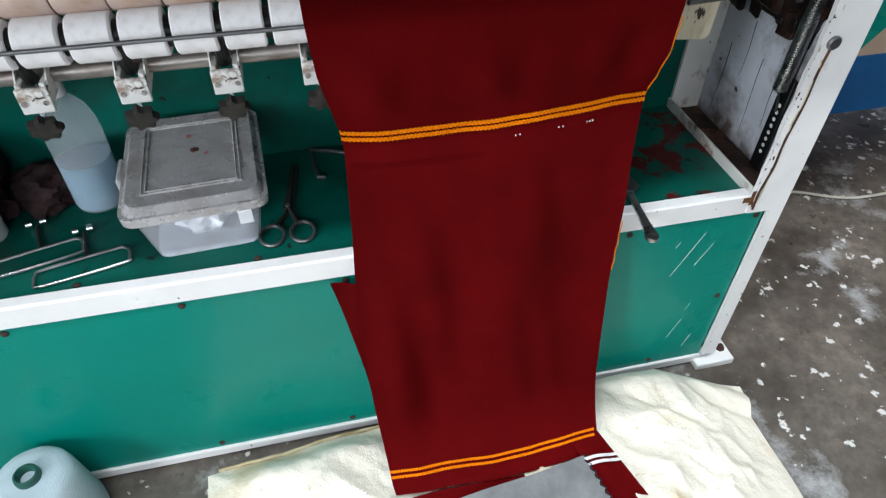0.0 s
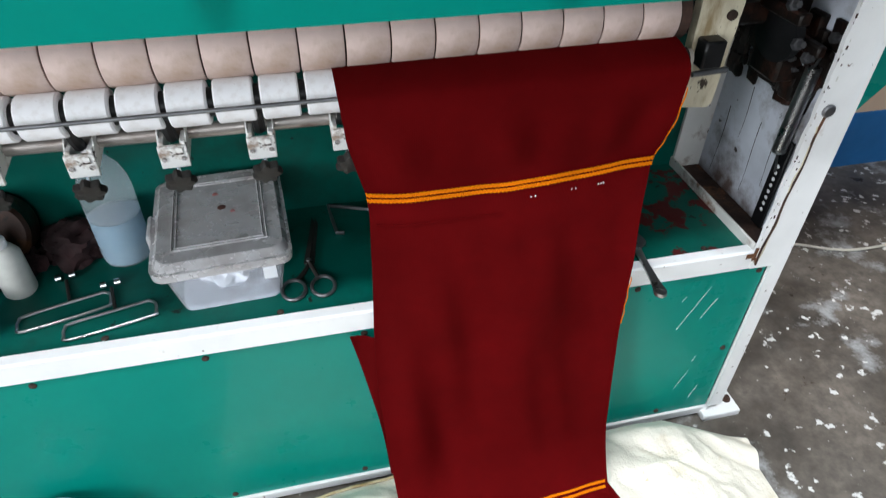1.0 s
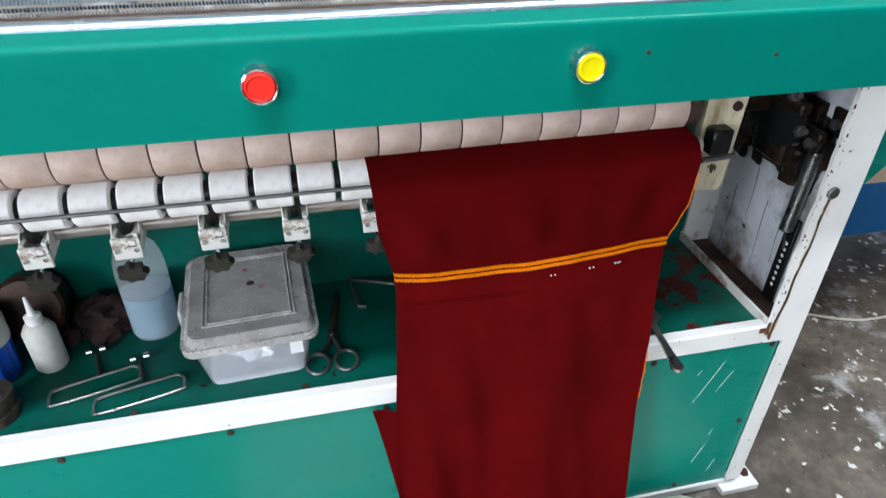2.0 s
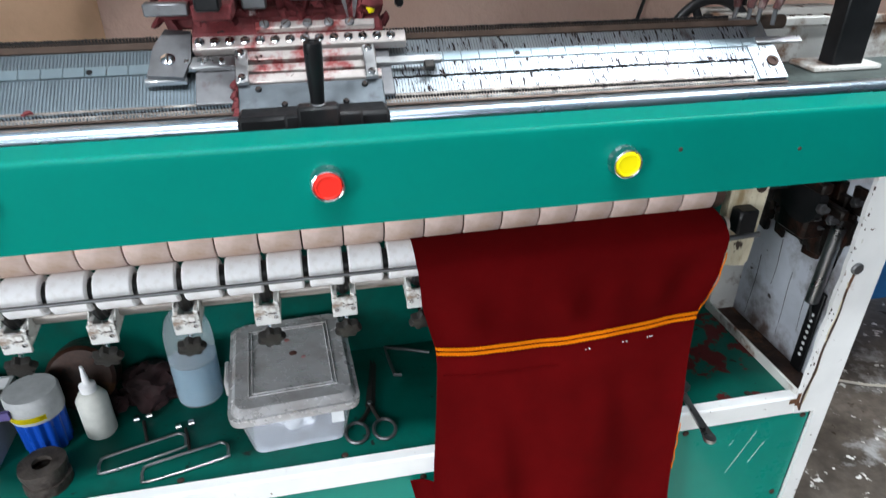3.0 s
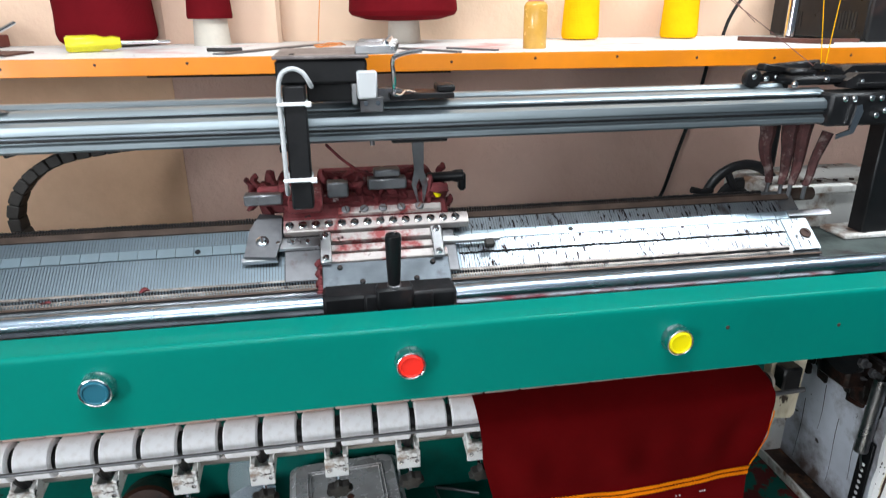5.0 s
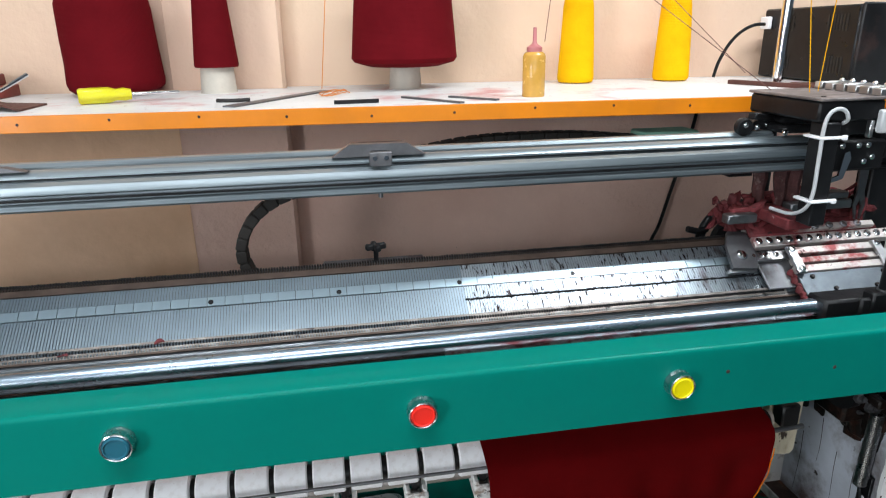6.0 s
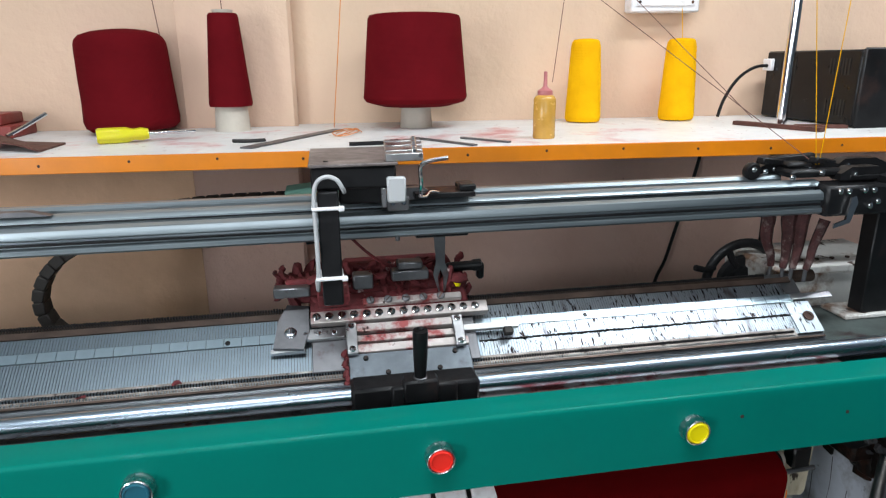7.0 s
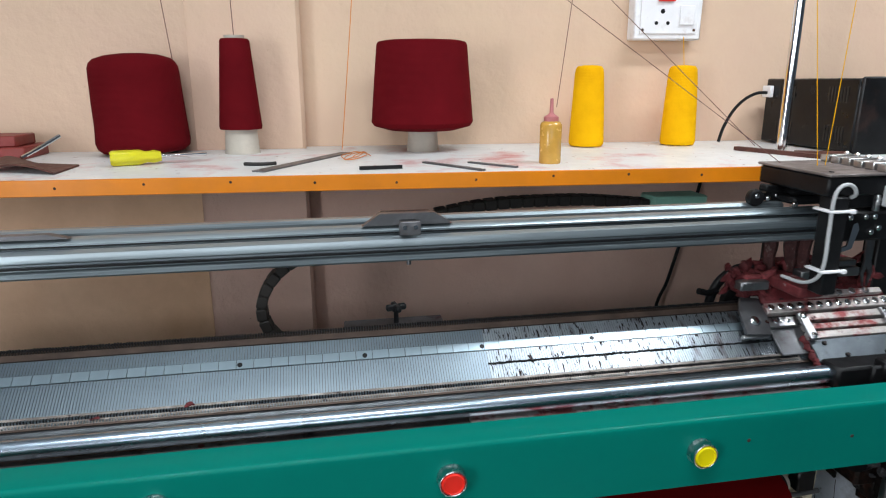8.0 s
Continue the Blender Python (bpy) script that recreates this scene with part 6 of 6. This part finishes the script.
spool("yarn_cone", -0.463, 0.760, [(0.03, 0.004), (0.076, 0.006), (0.086, 0.014), (0.089, 0.026), (0.0855, 0.06), (0.085, 0.10), (0.0835, 0.150), (0.082, 0.164), (0.078, 0.173), (0.070, 0.180), (0.050, 0.186), (0.025, 0.189), (0.0, 0.190)], M_MAROON_YARN, "wide maroon yarn cone with a bulging lower edge", [(0.05, 0.0), (0.05, 0.012)], tilt=(-0.03, 0, 1), wide=0.965)
spool("yarn_cone", -0.277, 0.740, [(0.015, 0.046), (0.0395, 0.047), (0.0405, 0.052), (0.0275, 0.212), (0.025, 0.216), (0.010, 0.217)], M_MAROON_YARN, "slim maroon yarn cone on a tall paper core", [(0.034, 0.0), (0.033, 0.004), (0.030, 0.05), (0.018, 0.215), (0.0195, 0.222), (0.016, 0.222), (0.012, 0.20)])
spool("yarn_cone", 0.080, 0.715, [(0.028, 0.040), (0.07, 0.042), (0.100, 0.050), (0.105, 0.058), (0.104, 0.064), (0.092, 0.205), (0.089, 0.211), (0.080, 0.213), (0.0, 0.214)], M_MAROON_YARN, "broad maroon yarn cone on a paper core", [(0.033, 0.0), (0.032, 0.004), (0.029, 0.045)], wide=0.972)
yc = spool("yarn_cone", 0.437, 0.725, [(0.015, 0.001), (0.034, 0.002), (0.037, 0.008), (0.0370, 0.016), (0.0335, 0.090), (0.0300, 0.150), (0.028, 0.161), (0.024, 0.166), (0.012, 0.168), (0.0, 0.164)], M_YELLOW_YARN, "golden yellow yarn cone", group="yellow yarn cones")
copy_thing(yc, Matrix.Translation((0.643, 0.712, WZ)))
oil = thing("oil_bottle", (0.262, 0.462, WZ), "small amber oil bottle with a pink nozzle cap", "bottle")
part("bottle_body", new_turn([(0.0175, 0), (0.0185, 0.002), (0.0185, 0.064), (0.016, 0.069), (0.010, 0.072)], (0.262, 0.462, WZ), seg=28), M_OIL, oil)
part("cap", new_turn([(0.0125, 0.070), (0.0125, 0.078), (0.006, 0.082), (0.0035, 0.085), (0.0028, 0.108), (0.0, 0.109)], (0.262, 0.462, WZ), seg=18, cap=False), M_PINKCAP, oil, "pink nozzle cap")


def driver():
    t = thing("screwdriver", (-0.42, 0.59, WZ), "screwdriver with a yellow plastic handle", "screwdriver")
    a, b = Vector((-0.470, 0.560, WZ + 0.0135)), Vector((-0.395, 0.585, WZ + 0.0135))
    bm = bmesh.new()
    d = (b - a).normalized()
    q = Vector((0, 0, 1)).rotation_difference(d).to_matrix()
    L = (b - a).length
    rings = []
    for r, h in ((0.010, 0), (0.0125, 0.004), (0.0125, 0.045), (0.009, 0.056), (0.0105, 0.068), (0.008, L)):
        rings.append([bm.verts.new(a + q @ Vector((r * (1 + 0.06 * math.cos(6 * w)) * math.cos(w), r * (1 + 0.06 * math.cos(6 * w)) * math.sin(w), h))) for w in (2 * math.pi * i / 36 for i in range(36))])
    for r0, r1 in zip(rings, rings[1:]):
        for i in range(36):
            bm.faces.new((r0[i], r0[(i + 1) % 36], r1[(i + 1) % 36], r1[i]))
    bm.faces.new(rings[0]), bm.faces.new(rings[-1])
    part("grip", bm, M_YDRIVER, t, "yellow fluted plastic grip")
    part("blade", new_pipe([b - d * 0.002, b + d * 0.075], 0.003, 10), M_CHROME, t, "steel blade")


driver()


def bar(name, a, b, w, h, material, label, category):
    a, b = Vector((*a, WZ)), Vector((*b, WZ))
    d = (b - a).normalized()
    s = Vector((-d.y, d.x, 0)) * w / 2
    bm = bmesh.new()
    slab(bm, [((a + s).x, (a + s).y), ((b + s).x, (b + s).y), ((b - s).x, (b - s).y), ((a - s).x, (a - s).y)], "z", WZ + 0.0003, WZ + h)
    return solo(name, bm, material, label, category)


bar("steel_scale", (-0.222, 0.44), (-0.075, 0.69), 0.022, 0.0025, M_DULL, "dull steel bar lying on the shelf", "steel bar")
bar("hex_key", (-0.065, 0.436), (0.004, 0.44), 0.006, 0.006, M_BLACK, "black hex key lying on the shelf", "hex key")
bar("file_strip", (0.05, 0.505), (0.126, 0.385), 0.009, 0.003, M_DULL, "dark steel strip lying on the shelf", "steel strip")
bar("file_strip", (0.126, 0.489), (0.188, 0.41), 0.008, 0.003, M_DULL, "dark steel strip lying on the shelf", "steel strip")
solo("wire_piece", new_pipe([(-0.252, 0.53, WZ + 0.003), (-0.225, 0.522, WZ + 0.003), (-0.20, 0.53, WZ + 0.003)], 0.003, 8, 4), M_RUBBER, "short bent black wire piece", "wire")
solo("thread_coil", new_pipe([(-0.062 + 0.028 * math.cos(a * 0.9) * (1 - 0.02 * a), 0.62 + 0.06 * math.sin(a), WZ + 0.002 + 0.001 * (a % 2)) for a in (0.35 * k for k in range(50))], 0.0009, 5), M_THREAD_O, "loose coil of orange thread", "thread")
lp = sheet(lambda u, v: Vector((-0.655 + 0.13 * u, 0.53 + 0.11 * v - 0.06 * u, WZ + 0.003 + 0.012 * max(0, math.sin(3 * u + 2 * v)))), 12, 10, 0.003)
solo("leather_piece", lp, M_LEATHER, "curled brown leather piece", "leather")
rb = thing("red_block", (-0.70, 0.76, WZ), "dark red painted stepped block", "block")
part("lower_block", new_box(-0.80, -0.655, 0.70, 0.81, WZ, WZ + 0.022, 0.002), M_REDBOX, rb)
part("upper_block", new_box(-0.80, -0.672, 0.71, 0.80, WZ + 0.0222, WZ + 0.042, 0.002), M_REDBOX, rb)
solo("bent_pin", new_pipe([(-0.62, 0.60, WZ + 0.014), (-0.60, 0.63, WZ + 0.028), (-0.578, 0.66, WZ + 0.045)], 0.0035, 8, 4), M_CHROME, "bright bent pin on the leather", "pin")
bar("pliers_arm", (0.70, 0.585), (0.76, 0.42), 0.014, 0.008, M_LEATHER, "dark rusty blade lying on the shelf", "blade")
bar("pliers_arm", (0.77, 0.50), (0.85, 0.47), 0.022, 0.006, M_LEATHER, "dark rusty blade lying on the shelf", "blade")


def power_box():
    m = Matrix.Translation((0.868, 0.742, WZ)) @ Matrix.Rotation(radians(-2), 4, "Z")
    t = thing("power_supply", (0.97, 0.58, WZ), "black power supply box with vent slots", "power supply")
    part("case", box(bmesh.new(), 0.0, 0.30, -0.275, 0.0, 0.003, 0.140, 0.003, m), M_BLACK_PL, t)
    for c0, n in ((-0.10, 7), (-0.25, 7)):
        for k in range(n):
            for z0 in (0.095, 0.020):
                part("vent_slot", box(bmesh.new(), -0.0012, 0.001, c0 + 0.008 * k, c0 + 0.008 * k + 0.004, z0, z0 + 0.030, 0, m), M_RUBBER, t)
    part("front_frame", box(bmesh.new(), 0.0, 0.30, -0.283, -0.2755, 0.0, 0.143, 0.003, m), M_BLACK, t)
    part("indicator", new_turn([(0.006, 0), (0.005, 0.002)], m @ Vector((0.10, -0.283, 0.125)), (0, -1, 0), 14), M_PLASTIC, t)
    part("badge", box(bmesh.new(), 0.075, 0.105, -0.2846, -0.2832, 0.026, 0.032, 0, m), M_PLASTIC, t, "small pale badge")
    part("socket_stub", box(bmesh.new(), -0.010, -0.0005, -0.03, 0.0, 0.10, 0.125, 0.002, m), M_PLASTIC, t)


power_box()
solo("power_cable", new_pipe([(0.862, 0.725, 1.395), (0.831, 0.72, 1.394), (0.802, 0.72, 1.381), (0.777, 0.72, 1.357), (0.757, 0.72, 1.321), (0.749, 0.722, 1.2885)], 0.0035, 8, 6), M_BLACK_PL, "black power cable plugged into the box", "cable")
solo("hanging_cable", new_pipe([(0.757, 0.774, 1.262), (0.746, 0.770, 1.194), (0.731, 0.770, 1.128), (0.704, 0.770, 1.032), (0.682, 0.770, 0.949), (0.655, 0.766, 0.88), (0.64, 0.76, 0.70), (0.64, 0.76, 0.006)], 0.004, 8, 6), M_BLACK_PL, "black cable hanging under the shelf", "cable")
pole = thing("yarn_pole", (0.772, 0.545, 0.0), "chromed upright yarn pole through the shelf", "pole")
part("pole_tube", new_turn([(0.0095, 1.286), (0.0095, 2.1)], (0.772, 0.545, 0.0), seg=20), M_CHROME, pole)
part("pole_foot", new_turn([(0.013, 0.0), (0.013, 1.262)], (0.772, 0.545, 0.0), seg=20), M_BLACK, pole, "black lower tube")


def wall_socket():
    x0, x1, z0, z1 = 0.550, 0.702, 1.507, 1.625
    yb = wall_y(0.645) - 0.001
    m = Matrix.Translation((0.645, yb, 0)) @ Matrix.Rotation(math.atan(SLEW), 4, "Z") @ Matrix.Translation((-0.645, 0, 0))
    t = thing("wall_socket", (0.645, yb, z0), "white wall socket box with a red switch", "socket")
    part("back_box", box(bmesh.new(), x0, x1, -0.038, 0.0, z0, z1, 0.003, m), M_PLASTIC, t)
    pl = part("face_plate", box(bmesh.new(), x0 + 0.012, x1 - 0.012, -0.0415, -0.0382, z0 + 0.012, z1 - 0.008, 0.001, m), M_PLASTIC, t)
    part("switch", box(bmesh.new(), 0.599, 0.636, -0.047, -0.0416, z0 + 0.078, z0 + 0.100, 0.001, m), M_RED, t, "red rocker switch")
    part("switch", box(bmesh.new(), 0.649, 0.681, -0.046, -0.0416, z0 + 0.030, z0 + 0.070, 0.001, m), M_PLASTIC, t, "white rocker switch")
    for dx, dz, r in ((0.0, 0.058, 0.005), (-0.013, 0.034, 0.004), (0.013, 0.034, 0.004)):
        part("pin_hole", new_turn([(r, 0), (r, 0.0006)], m @ Vector((0.611 + dx, -0.0415, z0 + dz)), (0, -1, 0), 14), M_BLACK, t)
    for xx in (x0 + 0.018, x1 - 0.018):
        part("plate_screw", new_turn([(0.003, 0), (0.003, 0.001)], m @ Vector((xx, -0.0415, z0 + 0.02)), (0, -1, 0), 10), M_GRIME, t)


wall_socket()


def thread(a, b, r, material, label, sag=0.0):
    a, b = Vector(a), Vector(b)
    mid = (a + b) / 2 + Vector((0, 0, -sag))
    solo("yarn_thread", new_pipe([a, mid, b], r, 5, 6), material, label, "thread", "threads")


thread((-0.392, 0.74, WZ + 0.178), (-0.437, 0.74, 1.95), 0.0009, M_THREAD_M, "thin maroon thread rising from a cone")
thread((-0.277, 0.74, WZ + 0.21), (-0.28, 0.70, 1.95), 0.0009, M_THREAD_M, "thin maroon thread rising from a cone")
thread((-0.083, 0.72, WZ + 0.003), (-0.020, 0.74, 1.95), 0.0009, M_THREAD_O, "thin orange thread rising from the shelf", 0.03)
thread((0.373, 0.74, 1.367), (0.440, 0.74, 1.95), 0.0008, M_THREAD_M, "thin thread rising behind the bottle")
thread((0.643, 0.71, WZ + 0.165), (0.63, 0.70, 1.51), 0.0008, M_YELLOW_YARN, "yellow thread rising from a cone")
thread((0.602, 0.24, 1.262), (0.538, 0.30, 1.326), 0.0006, M_THREAD_M, "thin dark thread slanting down to the feeders")
thread((0.538, 0.30, 1.326), (0.03, 0.60, 1.76), 0.0006, M_THREAD_M, "thin dark thread slanting down to the feeders")
thread((0.538, 0.305, 1.324), (0.15, 0.62, 1.80), 0.0006, M_THREAD_M, "thin dark thread slanting down to the feeders")
thread((0.60, 0.235, 1.262), (0.50, 0.24, 1.90), 0.0006, M_YELLOW_YARN, "yellow thread running down to the feeders")
thread((0.605, 0.235, 1.262), (0.64, 0.24, 1.90), 0.0006, M_YELLOW_YARN, "yellow thread running down to the feeders")
for lx, ly in TUBES:
    lamp = thing("tube_lamp", (lx, ly, 2.66), "white fluorescent tube lamp under the ceiling", "lamp", "ceiling lamps")
    part("lamp_body", new_box(lx - 0.6, lx + 0.6, ly - 0.03, ly + 0.03, 2.68, 2.75, 0.004), M_PLASTIC, lamp)
    part("tube", new_turn([(0.013, 0), (0.013, 1.16)], (lx - 0.58, ly, 2.664), (1, 0, 0), 14), M_TUBE, lamp)

# ---- what moves ----
TURNS = [(-0.95, 0), (0.05, 1), (1.05, 0), (2.05, 1), (3.06, 0), (4.05, 1), (5.02, 0), (5.98, 1), (7.02, 0), (8.03, 1), (9.03, 0)]


def carriage_x(t):
    """To and fro between the two turning points."""
    for (a, s), (b, _) in zip(TURNS, TURNS[1:]):
        if a <= t <= b:
            f = (1 - math.cos(math.pi * (t - a) / (b - a))) / 2
            return -0.005 + 0.665 * (f if s == 0 else 1 - f)


def motions():
    times = [k * 0.1 for k in range(81)]
    walk(carriage, [(t, Matrix.Translation((carriage_x(t), 0.15, 1.02))) for t in times])
    walk(chain_run, [(t, Matrix.Translation((carriage_x(t) - 0.11, 0.55, 1.15)) @ Matrix.Rotation(radians(-6) * (0.66 - carriage_x(t)) / 0.665, 4, "Y")) for t in times])
    walk(chain, [(t, Matrix.Translation((-0.592 + 0.53 * carriage_x(t), 0.55, 0.93))) for t in times])


motions()
